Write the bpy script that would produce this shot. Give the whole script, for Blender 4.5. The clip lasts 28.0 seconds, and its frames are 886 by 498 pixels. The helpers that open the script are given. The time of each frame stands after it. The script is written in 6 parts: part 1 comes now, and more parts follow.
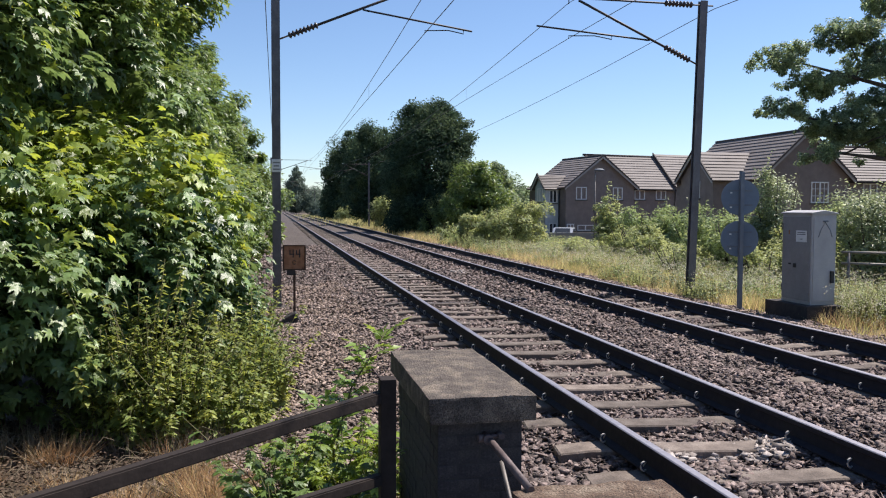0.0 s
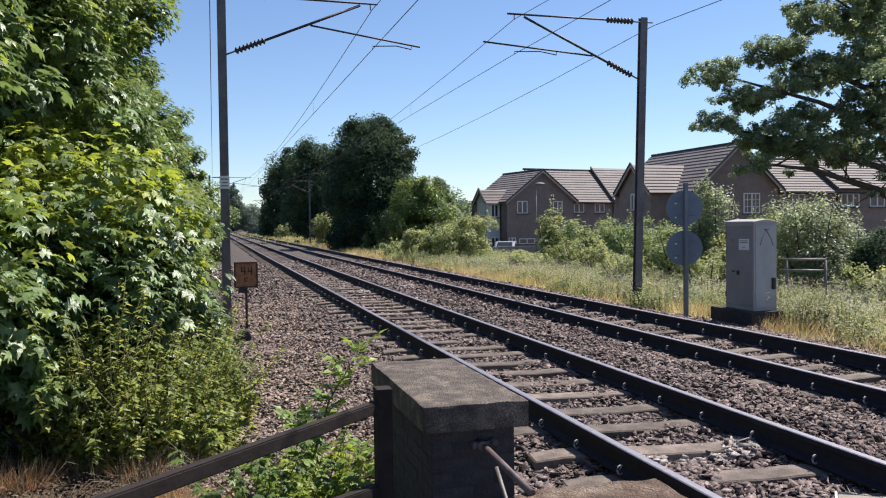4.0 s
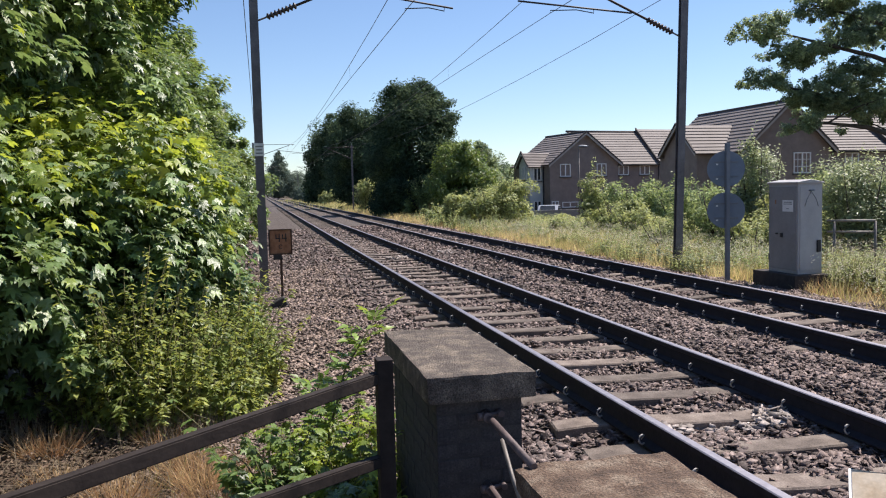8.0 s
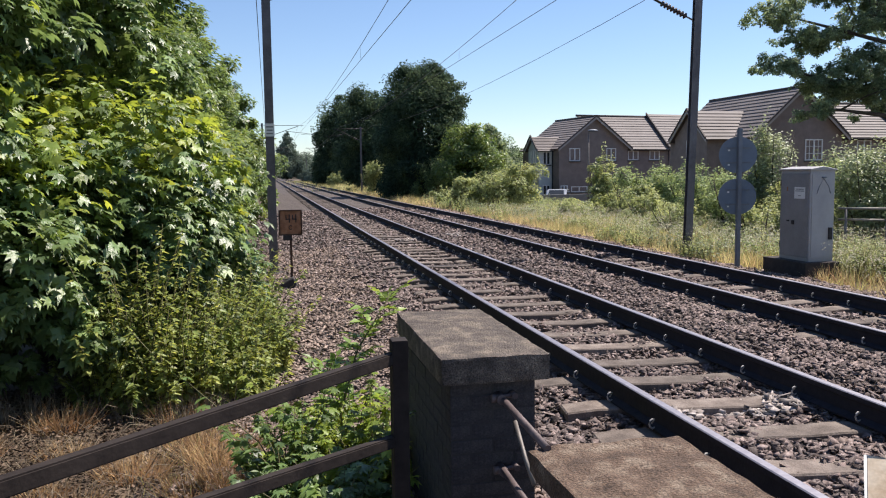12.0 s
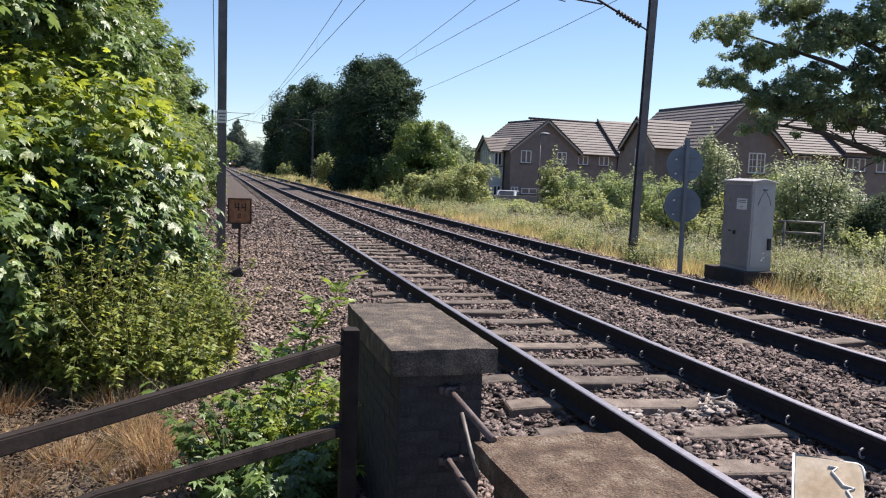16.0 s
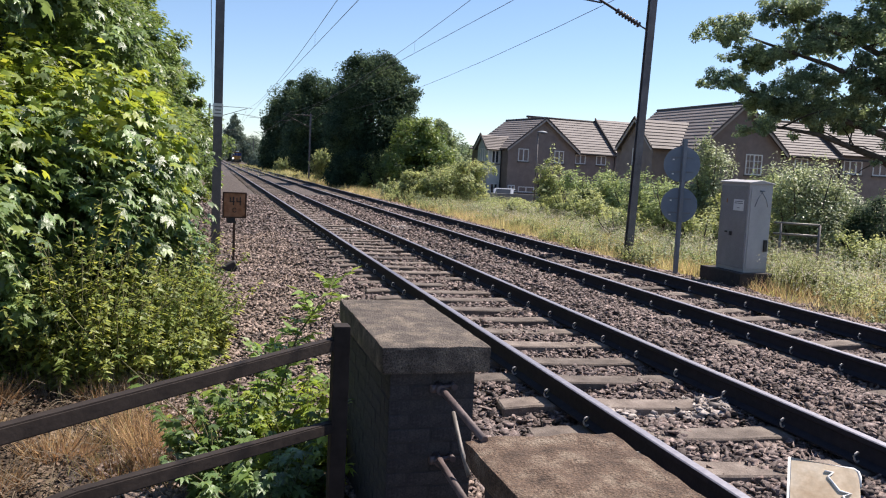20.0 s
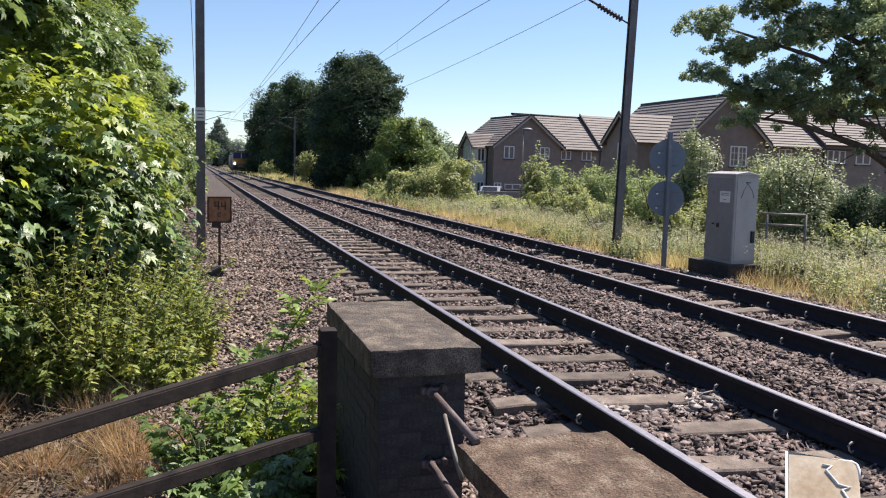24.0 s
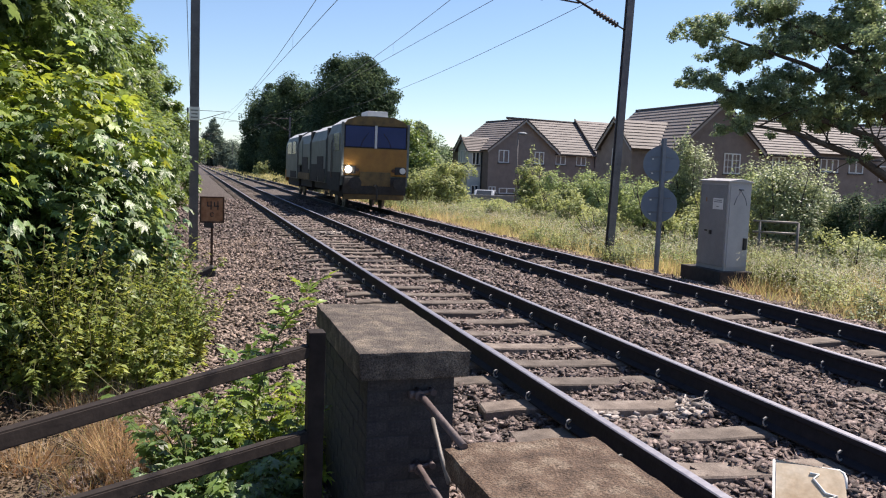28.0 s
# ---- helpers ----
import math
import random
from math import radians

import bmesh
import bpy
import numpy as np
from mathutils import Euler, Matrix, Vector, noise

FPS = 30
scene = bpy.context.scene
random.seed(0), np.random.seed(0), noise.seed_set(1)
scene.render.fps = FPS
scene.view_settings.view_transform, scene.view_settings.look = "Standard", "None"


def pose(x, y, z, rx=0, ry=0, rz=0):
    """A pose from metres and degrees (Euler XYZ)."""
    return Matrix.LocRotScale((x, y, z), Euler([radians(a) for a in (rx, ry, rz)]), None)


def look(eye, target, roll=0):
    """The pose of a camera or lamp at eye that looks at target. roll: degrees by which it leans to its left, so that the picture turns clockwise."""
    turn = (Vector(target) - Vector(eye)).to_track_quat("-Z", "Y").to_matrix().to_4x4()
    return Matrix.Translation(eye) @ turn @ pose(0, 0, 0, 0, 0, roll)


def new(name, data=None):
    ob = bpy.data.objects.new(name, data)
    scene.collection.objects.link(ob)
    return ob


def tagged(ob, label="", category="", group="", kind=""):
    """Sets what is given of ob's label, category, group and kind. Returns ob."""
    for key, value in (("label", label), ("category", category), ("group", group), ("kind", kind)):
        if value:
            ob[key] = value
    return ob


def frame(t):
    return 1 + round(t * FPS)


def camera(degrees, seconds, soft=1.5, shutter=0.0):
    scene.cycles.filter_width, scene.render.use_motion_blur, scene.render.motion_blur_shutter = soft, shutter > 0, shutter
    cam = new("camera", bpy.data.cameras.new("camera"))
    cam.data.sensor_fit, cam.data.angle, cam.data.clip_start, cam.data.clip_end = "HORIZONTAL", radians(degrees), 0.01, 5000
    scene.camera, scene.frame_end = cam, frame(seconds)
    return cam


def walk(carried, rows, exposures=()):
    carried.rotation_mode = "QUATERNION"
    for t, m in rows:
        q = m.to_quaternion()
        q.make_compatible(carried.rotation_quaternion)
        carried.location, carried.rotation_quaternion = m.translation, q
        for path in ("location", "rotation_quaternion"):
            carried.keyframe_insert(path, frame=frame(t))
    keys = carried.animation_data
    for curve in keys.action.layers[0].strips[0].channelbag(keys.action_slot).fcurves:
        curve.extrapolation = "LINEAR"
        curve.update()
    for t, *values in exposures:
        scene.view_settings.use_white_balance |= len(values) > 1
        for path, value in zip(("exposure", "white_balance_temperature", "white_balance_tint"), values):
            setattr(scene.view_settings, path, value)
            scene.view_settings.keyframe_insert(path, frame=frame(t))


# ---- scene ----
cam = camera(57.2, 28.0, soft=1.1)
PATH = [
    (0, (-3.396, 1.719, 1.696), (-2.996, 3.676, 1.599), 0.2),
    (0.5, (-3.409, 1.674, 1.702), (-3.004, 3.63, 1.607), 0.1),
    (1, (-3.409, 1.687, 1.697), (-3.0, 3.643, 1.615), 0.3),
    (1.5, (-3.411, 1.674, 1.701), (-2.994, 3.628, 1.617), 0.7),
    (2, (-3.413, 1.671, 1.702), (-2.985, 3.623, 1.623), 0.7),
    (2.5, (-3.423, 1.723, 1.673), (-2.991, 3.675, 1.604), -0.2),
    (3, (-3.518, 1.728, 1.673), (-2.977, 3.654, 1.675), -1.0),
    (3.5, (-3.687, 1.726, 1.661), (-3.14, 3.649, 1.622), -0.7),
    (5.5, (-3.431, 1.847, 1.68), (-2.95, 3.787, 1.594), -1.1),
    (6, (-3.417, 1.825, 1.679), (-2.97, 3.77, 1.557), -1.2),
    (6.5, (-3.407, 1.831, 1.676), (-2.965, 3.777, 1.553), -1.4),
    (7, (-3.406, 1.847, 1.672), (-2.965, 3.793, 1.536), -1.5),
    (7.5, (-3.418, 1.819, 1.669), (-2.98, 3.765, 1.526), -1.3),
    (8, (-3.418, 1.815, 1.668), (-2.984, 3.762, 1.524), -1.4),
    (8.5, (-3.423, 1.818, 1.668), (-2.998, 3.766, 1.508), -1.2),
    (9, (-3.421, 1.821, 1.664), (-3.005, 3.77, 1.499), -0.9),
    (9.5, (-3.42, 1.817, 1.664), (-3.007, 3.766, 1.489), -1.0),
    (10, (-3.42, 1.823, 1.663), (-3.005, 3.771, 1.484), -1.1),
    (10.5, (-3.421, 1.821, 1.661), (-3.006, 3.769, 1.478), -1.2),
    (11, (-3.422, 1.824, 1.66), (-3.003, 3.771, 1.475), -1.0),
    (11.5, (-3.435, 1.825, 1.662), (-3.02, 3.773, 1.476), -0.7),
    (13.5, (-3.515, 1.811, 1.662), (-3.095, 3.759, 1.484), -0.9),
    (14, (-3.513, 1.809, 1.656), (-2.994, 3.732, 1.474), 0.2),
    (14.5, (-3.52, 1.787, 1.652), (-2.997, 3.708, 1.468), 0.3),
    (15, (-3.511, 1.787, 1.644), (-2.983, 3.707, 1.461), 1.3),
    (15.5, (-3.517, 1.775, 1.646), (-2.983, 3.693, 1.455), 2.4),
    (16, (-3.504, 1.773, 1.649), (-2.965, 3.69, 1.458), 2.0),
    (16.5, (-3.501, 1.772, 1.656), (-2.962, 3.689, 1.466), 1.8),
    (17, (-3.504, 1.773, 1.659), (-2.965, 3.689, 1.467), 2.0),
    (17.5, (-3.497, 1.789, 1.648), (-2.955, 3.704, 1.454), 2.1),
    (18, (-3.497, 1.781, 1.65), (-2.955, 3.697, 1.457), 2.2),
    (18.5, (-3.5, 1.787, 1.653), (-2.955, 3.701, 1.46), 2.1),
    (19, (-3.49, 1.789, 1.648), (-2.94, 3.702, 1.454), 2.7),
    (19.5, (-3.491, 1.795, 1.645), (-2.941, 3.708, 1.448), 2.9),
    (20, (-3.475, 1.826, 1.639), (-2.927, 3.739, 1.442), 2.8),
    (20.5, (-3.479, 1.825, 1.643), (-2.928, 3.738, 1.45), 3.4),
    (21, (-3.478, 1.821, 1.641), (-2.918, 3.732, 1.449), 3.5),
    (21.5, (-3.462, 1.853, 1.635), (-2.897, 3.762, 1.441), 3.2),
    (23.5, (-3.445, 1.885, 1.629), (-2.871, 3.791, 1.432), 1.2),
    (24, (-3.449, 1.891, 1.635), (-2.873, 3.796, 1.437), 1.4),
    (24.5, (-3.449, 1.891, 1.639), (-2.872, 3.796, 1.441), 1.5),
    (25, (-3.454, 1.895, 1.642), (-2.879, 3.801, 1.45), 1.3),
    (25.5, (-3.443, 1.895, 1.635), (-2.871, 3.802, 1.445), 1.4),
    (26, (-3.444, 1.888, 1.641), (-2.859, 3.791, 1.453), 1.4),
    (26.5, (-3.439, 1.888, 1.637), (-2.849, 3.789, 1.445), 1.7),
    (27, (-3.431, 1.901, 1.63), (-2.844, 3.804, 1.438), 2.1),
    (27.5, (-3.43, 1.907, 1.629), (-2.845, 3.81, 1.436), 2.1),
    (28, (-3.429, 1.9, 1.634), (-2.838, 3.802, 1.444), 2.2),
]

walk(cam, [(t, look(eye, target, roll)) for t, eye, target, roll in PATH],
     [(0, 0.72, 6370, 14), (3, 0.69, 6350, 14), (8, 0.75, 6450, 15), (14, 0.76, 6490, 15), (20, 0.82, 6540, 15), (28, 0.84, 6650, 15)])

# ---- light ----
SUN_AZ, SUN_EL = 69.0, 56.0      # degrees from +y towards +x, and above the horizon
world = bpy.data.worlds.new("sky")
scene.world = world
world.use_nodes = True
wn, wl = world.node_tree.nodes, world.node_tree.links
sky = wn.new("ShaderNodeTexSky")
sky.sky_type, sky.sun_disc = "NISHITA", False
sky.sun_elevation, sky.sun_rotation = radians(SUN_EL), radians(SUN_AZ)
sky.air_density, sky.dust_density, sky.ozone_density = 1.0, 0.05, 1.3
sky.altitude = 300
wn["Background"].inputs["Strength"].default_value = 0.078
tint = wn.new("ShaderNodeMix")
tint.data_type, tint.blend_type = "RGBA", "MULTIPLY"
tint.inputs["Factor"].default_value = 1.0
sky_in = [i for i in tint.inputs if i.type == "RGBA"]
sky_in[1].default_value = (0.9, 0.99, 1.1, 1)
wl.new(sky.outputs["Color"], sky_in[0])
wl.new([o for o in tint.outputs if o.type == "RGBA"][0], wn["Background"].inputs["Color"])
sun = new("sun", bpy.data.lights.new("sun", "SUN"))
sun.data.energy, sun.data.angle, sun.data.color = 4.75, radians(0.53), (1.0, 0.935, 0.83)
to_sun = Vector((math.sin(radians(SUN_AZ)) * math.cos(radians(SUN_EL)), math.cos(radians(SUN_AZ)) * math.cos(radians(SUN_EL)), math.sin(radians(SUN_EL))))
sun.matrix_world = look(to_sun * 50, (0, 0, 0))


# ---- materials ----
def material(name, stops, scale=8.0, rough=0.8, metal=0.0, bump=0.0, bump_scale=40.0, island=0.0, obj=0.0, through_light=0.0, spec=0.5, fine=0.0):
    """stops: colours along a noise ramp; island / obj: lightness spread between pieces."""
    m = bpy.data.materials.new(name)
    m.use_nodes = True
    n, l = m.node_tree.nodes, m.node_tree.links
    b = n["Principled BSDF"]
    tc = n.new("ShaderNodeTexCoord")
    nz = n.new("ShaderNodeTexNoise")
    nz.inputs["Scale"].default_value, nz.inputs["Detail"].default_value, nz.inputs["Roughness"].default_value = scale, 6.0, 0.62
    l.new(tc.outputs["Object"], nz.inputs["Vector"])
    ramp = n.new("ShaderNodeValToRGB")
    el = ramp.color_ramp.elements
    lo, hi = 0.32, 0.68
    for i, c in enumerate(stops):
        p = lo + (hi - lo) * i / max(1, len(stops) - 1)
        e = el[i] if i < 2 else el.new(p)
        e.position, e.color = p, (*c, 1)
    l.new(nz.outputs["Fac"], ramp.inputs["Fac"])
    colour = ramp.outputs["Color"]
    for amount, node, out in ((island, "ShaderNodeNewGeometry", "Random Per Island"), (obj, "ShaderNodeObjectInfo", "Random")):
        if amount:
            g = n.new(node)
            mr = n.new("ShaderNodeMapRange")
            mr.inputs["To Min"].default_value, mr.inputs["To Max"].default_value = 1 - amount, 1 + amount
            hs = n.new("ShaderNodeHueSaturation")
            l.new(g.outputs[out], mr.inputs["Value"])
            l.new(mr.outputs["Result"], hs.inputs["Value"])
            l.new(colour, hs.inputs["Color"])
            colour = hs.outputs["Color"]
    if fine:
        nf = n.new("ShaderNodeTexNoise")
        nf.inputs["Scale"].default_value, nf.inputs["Detail"].default_value = bump_scale * 1.7, 4.0
        l.new(tc.outputs["Object"], nf.inputs["Vector"])
        mf = n.new("ShaderNodeMapRange")
        mf.inputs["From Min"].default_value, mf.inputs["From Max"].default_value = 0.3, 0.7
        mf.inputs["To Min"].default_value, mf.inputs["To Max"].default_value = 1 - fine, 1 + fine
        hf = n.new("ShaderNodeHueSaturation")
        l.new(nf.outputs["Fac"], mf.inputs["Value"])
        l.new(mf.outputs["Result"], hf.inputs["Value"])
        l.new(colour, hf.inputs["Color"])
        colour = hf.outputs["Color"]
    l.new(colour, b.inputs["Base Color"])
    b.inputs["Roughness"].default_value, b.inputs["Metallic"].default_value = rough, metal
    b.inputs["Specular IOR Level"].default_value = spec
    if bump:
        nb = n.new("ShaderNodeTexNoise")
        nb.inputs["Scale"].default_value, nb.inputs["Detail"].default_value = bump_scale, 5.0
        l.new(tc.outputs["Object"], nb.inputs["Vector"])
        bp = n.new("ShaderNodeBump")
        bp.inputs["Strength"].default_value, bp.inputs["Distance"].default_value = bump, 0.02
        l.new(nb.outputs["Fac"], bp.inputs["Height"])
        l.new(bp.outputs["Normal"], b.inputs["Normal"])
    if through_light:
        tr = n.new("ShaderNodeBsdfTranslucent")
        mx = n.new("ShaderNodeMixShader")
        mx.inputs["Fac"].default_value = through_light
        hs = n.new("ShaderNodeHueSaturation")
        hs.inputs["Hue"].default_value, hs.inputs["Saturation"].default_value, hs.inputs["Value"].default_value = 0.47, 1.1, 1.7
        l.new(colour, hs.inputs["Color"])
        l.new(hs.outputs["Color"], tr.inputs["Color"])
        l.new(b.outputs["BSDF"], mx.inputs[1])
        l.new(tr.outputs["BSDF"], mx.inputs[2])
        l.new(mx.outputs["Shader"], n["Material Output"].inputs["Surface"])
    return m


M = {}
M["ballast"] = material("ballast_stone", [(0.072, 0.05, 0.046), (0.153, 0.114, 0.103), (0.29, 0.235, 0.215)], 30, 0.9, bump=0.4, bump_scale=90, island=0.6)
M["cess"] = material("pale_cess_gravel", [(0.13, 0.092, 0.074), (0.225, 0.166, 0.136), (0.37, 0.295, 0.248)], 26, 0.9, bump=0.3, bump_scale=90, island=0.5)
# darker than the loose stones: shade in their gaps is put into the colour
M["shaded_ballast_bed"] = material("shaded_ballast_bed", [(0.026, 0.02, 0.018), (0.07, 0.054, 0.046), (0.17, 0.138, 0.122)], 22, 0.95, bump=1.0, bump_scale=24, fine=0.3)
M["earth"] = material("dry_earth", [(0.05, 0.034, 0.024), (0.09, 0.065, 0.042), (0.15, 0.115, 0.072)], 1.5, 0.95, bump=0.8, bump_scale=12, fine=0.35)
M["rail_side"] = material("dark_rail_side", [(0.015, 0.0155, 0.023), (0.028, 0.026, 0.034)], 14, 0.8, 0.0, bump=0.15, bump_scale=60, spec=0.3)
M["rail_top"] = material("dull_polished_rail_top", [(0.22, 0.21, 0.24), (0.31, 0.3, 0.33)], 20, 0.55, 0.7)
M["sleeper"] = material("concrete_sleeper", [(0.095, 0.074, 0.061), (0.148, 0.117, 0.097), (0.21, 0.173, 0.146)], 6, 0.9, bump=0.3, bump_scale=60, obj=0.28, fine=0.3)
M["clip"] = material("worn_steel_clip", [(0.288, 0.274, 0.259), (0.418, 0.403, 0.382)], 30, 0.6, 0.0)
M["dark_steel"] = material("dark_painted_steel", [(0.028, 0.024, 0.026), (0.05, 0.042, 0.042)], 5, 0.6, 0.2, bump=0.1)
M["mast_steel"] = material("weathered_mast_steel", [(0.085, 0.078, 0.084), (0.16, 0.147, 0.152)], 3, 0.5, 0.2, bump=0.1, fine=0.2)
M["wire"] = material("dull_copper_wire", [(0.1, 0.085, 0.08), (0.14, 0.12, 0.11)], 5, 0.5, 0.7)
M["insulator"] = material("brown_porcelain", [(0.03, 0.022, 0.022), (0.055, 0.038, 0.036)], 9, 0.4)
M["brick_dark"] = material("sooty_brick", [(0.034, 0.03, 0.031), (0.046, 0.04, 0.041), (0.066, 0.056, 0.053)], 12, 0.9, bump=0.35, bump_scale=60, obj=0.08, fine=0.3)
M["mortar"] = material("dark_mortar", [(0.034, 0.03, 0.031), (0.06, 0.053, 0.05)], 20, 0.95, bump=0.4)
M["coping"] = material("lichened_concrete_coping", [(0.062, 0.049, 0.04), (0.112, 0.09, 0.073), (0.215, 0.172, 0.13)], 9, 0.92, bump=0.9, bump_scale=90, fine=0.75)
M["coping_brown"] = material("brown_stone_coping", [(0.058, 0.036, 0.023), (0.115, 0.073, 0.048), (0.215, 0.165, 0.12)], 8, 0.92, bump=0.9, bump_scale=70, fine=0.6)
M["fence"] = material("old_dark_fence_timber", [(0.016, 0.011, 0.0095), (0.034, 0.025, 0.021)], 9, 0.8, bump=0.12, bump_scale=50, spec=0.25)
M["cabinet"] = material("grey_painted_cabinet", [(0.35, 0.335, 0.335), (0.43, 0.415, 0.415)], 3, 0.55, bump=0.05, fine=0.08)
# shade on the track-facing side is put into this darker door grey
M["cabinet_door"] = material("shade_grey_cabinet_door", [(0.22, 0.21, 0.21), (0.29, 0.28, 0.28)], 2.5, 0.6, bump=0.05, fine=0.12)
M["concrete_dark"] = material("dark_concrete_plinth", [(0.03, 0.025, 0.024), (0.06, 0.05, 0.045)], 9, 0.95, bump=0.4)
M["disc"] = material("grey_disc_back", [(0.13, 0.17, 0.22), (0.17, 0.21, 0.265)], 4, 0.6, 0.1)
M["pipe"] = material("rusty_brown_pipe", [(0.085, 0.062, 0.06), (0.16, 0.12, 0.115)], 12, 0.65, 0.2, bump=0.2)
M["galv"] = material("weathered_steel_tube", [(0.13, 0.115, 0.105), (0.24, 0.22, 0.2)], 12, 0.6, 0.4, bump=0.15)
M["white"] = material("white_paint", [(0.7, 0.69, 0.66), (0.8, 0.79, 0.77)], 7, 0.6)
M["rust_board"] = material("rusted_orange_board", [(0.2, 0.085, 0.04), (0.32, 0.15, 0.075), (0.4, 0.21, 0.12)], 9, 0.8, bump=0.2)
M["black"] = material("black_paint", [(0.02, 0.018, 0.018), (0.035, 0.03, 0.03)], 8, 0.7)
M["leaf_syc"] = material("sycamore_leaf", [(0.08, 0.145, 0.056), (0.135, 0.21, 0.075), (0.2, 0.27, 0.092)], 1.2, 0.42, bump=0.5, bump_scale=30, island=0.45, through_light=0.32, spec=0.8)
# young leaf, with the yellow of sun shining through put into its colour
M["leaf_young_lit"] = material("sunlit_young_sycamore_leaf", [(0.13, 0.2, 0.04), (0.215, 0.29, 0.056), (0.32, 0.37, 0.078)], 2.0, 0.42, bump=0.4, bump_scale=30, island=0.45, through_light=0.45)
M["leaf_hedge"] = material("hedge_leaf", [(0.07, 0.128, 0.038), (0.132, 0.203, 0.056), (0.215, 0.272, 0.078)], 0.9, 0.42, island=0.45, through_light=0.38, spec=0.6)
M["leaf_nettle"] = material("nettle_leaf", [(0.115, 0.165, 0.045), (0.2, 0.25, 0.068), (0.33, 0.36, 0.105)], 2.2, 0.5, island=0.5, through_light=0.42)
M["leaf_bramble"] = material("bramble_leaf", [(0.13, 0.19, 0.038), (0.24, 0.3, 0.055), (0.38, 0.4, 0.07)], 2, 0.5, island=0.5, through_light=0.48)
M["leaf_ash"] = material("ash_leaf", [(0.105, 0.185, 0.042), (0.18, 0.275, 0.06), (0.27, 0.37, 0.085)], 2, 0.45, island=0.4, through_light=0.4)
M["leaf_scrub"] = material("scrub_leaf", [(0.135, 0.197, 0.088), (0.24, 0.31, 0.135), (0.36, 0.415, 0.195)], 0.6, 0.5, island=0.45, through_light=0.42, spec=0.3)
M["leaf_dark"] = material("dark_tree_leaf", [(0.036, 0.066, 0.046), (0.06, 0.096, 0.056), (0.11, 0.155, 0.07)], 0.35, 0.7, island=0.45, through_light=0.36, spec=0.1)
M["leaf_oak"] = material("oak_leaf", [(0.105, 0.16, 0.098), (0.18, 0.245, 0.135), (0.28, 0.34, 0.165)], 0.6, 0.42, island=0.4, through_light=0.4, spec=0.4)
# distance haze is put into this paler, greyer leaf colour
M["leaf_far_hazed"] = material("hazed_far_leaf", [(0.12, 0.16, 0.125), (0.17, 0.215, 0.16)], 0.2, 0.8, island=0.3, through_light=0.2, spec=0.1)
M["leaf_bush"] = material("bush_leaf", [(0.175, 0.225, 0.095), (0.3, 0.345, 0.155), (0.42, 0.445, 0.22)], 0.5, 0.5, island=0.45, through_light=0.42, spec=0.3)
M["leaf_grey"] = material("grey_green_leaf", [(0.17, 0.22, 0.12), (0.29, 0.335, 0.19)], 0.8, 0.45, island=0.4, through_light=0.42)
M["grass_dry"] = material("dry_grass", [(0.32, 0.25, 0.11), (0.48, 0.41, 0.21), (0.62, 0.56, 0.34)], 0.5, 0.7, island=0.4, through_light=0.5, spec=0.2)
M["grass_green"] = material("green_grass", [(0.23, 0.245, 0.085), (0.37, 0.37, 0.15), (0.56, 0.52, 0.29)], 0.6, 0.65, island=0.45, through_light=0.5, spec=0.2)
M["straw"] = material("dead_straw", [(0.22, 0.145, 0.07), (0.39, 0.27, 0.135), (0.56, 0.42, 0.23)], 2, 0.8, island=0.35, through_light=0.25, spec=0.2)
M["bark"] = material("bark", [(0.05, 0.04, 0.032), (0.11, 0.09, 0.07)], 8, 0.95, bump=0.8, bump_scale=20)
M["stem"] = material("green_brown_stem", [(0.09, 0.085, 0.035), (0.14, 0.13, 0.05)], 8, 0.8)
M["harling"] = material("brown_harled_wall", [(0.2, 0.162, 0.142), (0.26, 0.213, 0.188)], 2, 0.95, bump=0.3, bump_scale=30, fine=0.12)
M["pale_wall"] = material("pale_rendered_wall", [(0.5, 0.53, 0.52), (0.58, 0.6, 0.58)], 2, 0.9)
M["tile"] = material("brown_roof_tile", [(0.152, 0.13, 0.122), (0.2, 0.174, 0.165)], 0.7, 0.75, obj=0.1, fine=0.12)
M["tile_dark"] = material("dark_verge_tile", [(0.06, 0.05, 0.045), (0.085, 0.07, 0.065)], 2, 0.8)
M["glass"] = material("window_glass", [(0.03, 0.035, 0.04), (0.05, 0.055, 0.06)], 1, 0.08)
M["yellow"] = material("warning_yellow_paint", [(0.23, 0.105, 0.016), (0.33, 0.155, 0.024)], 2, 0.55, fine=0.25)
M["veh_grey"] = material("dirty_grey_green_paint", [(0.105, 0.12, 0.11), (0.17, 0.185, 0.172)], 1.5, 0.55, fine=0.2)
M["veh_roof"] = material("pale_grey_roof", [(0.5, 0.5, 0.5), (0.62, 0.62, 0.61)], 1.5, 0.6)
M["under"] = material("underframe_grime", [(0.022, 0.02, 0.02), (0.05, 0.045, 0.04)], 6, 0.85)
M["veh_glass"] = material("blue_tinted_cab_glass", [(0.02, 0.035, 0.11), (0.03, 0.05, 0.15)], 1, 0.2, spec=0.15)
M["plate"] = material("flaking_pale_plate", [(0.38, 0.27, 0.17), (0.56, 0.46, 0.34), (0.62, 0.57, 0.49)], 4, 0.85, bump=0.04, bump_scale=30, fine=0.12, spec=0.15)
M["disc_post"] = material("grey_painted_steel", [(0.13, 0.15, 0.18), (0.18, 0.2, 0.23)], 6, 0.6, 0.2)
M["rust_dark"] = material("dark_rust", [(0.05, 0.028, 0.02), (0.1, 0.055, 0.035)], 12, 0.9, bump=0.2)
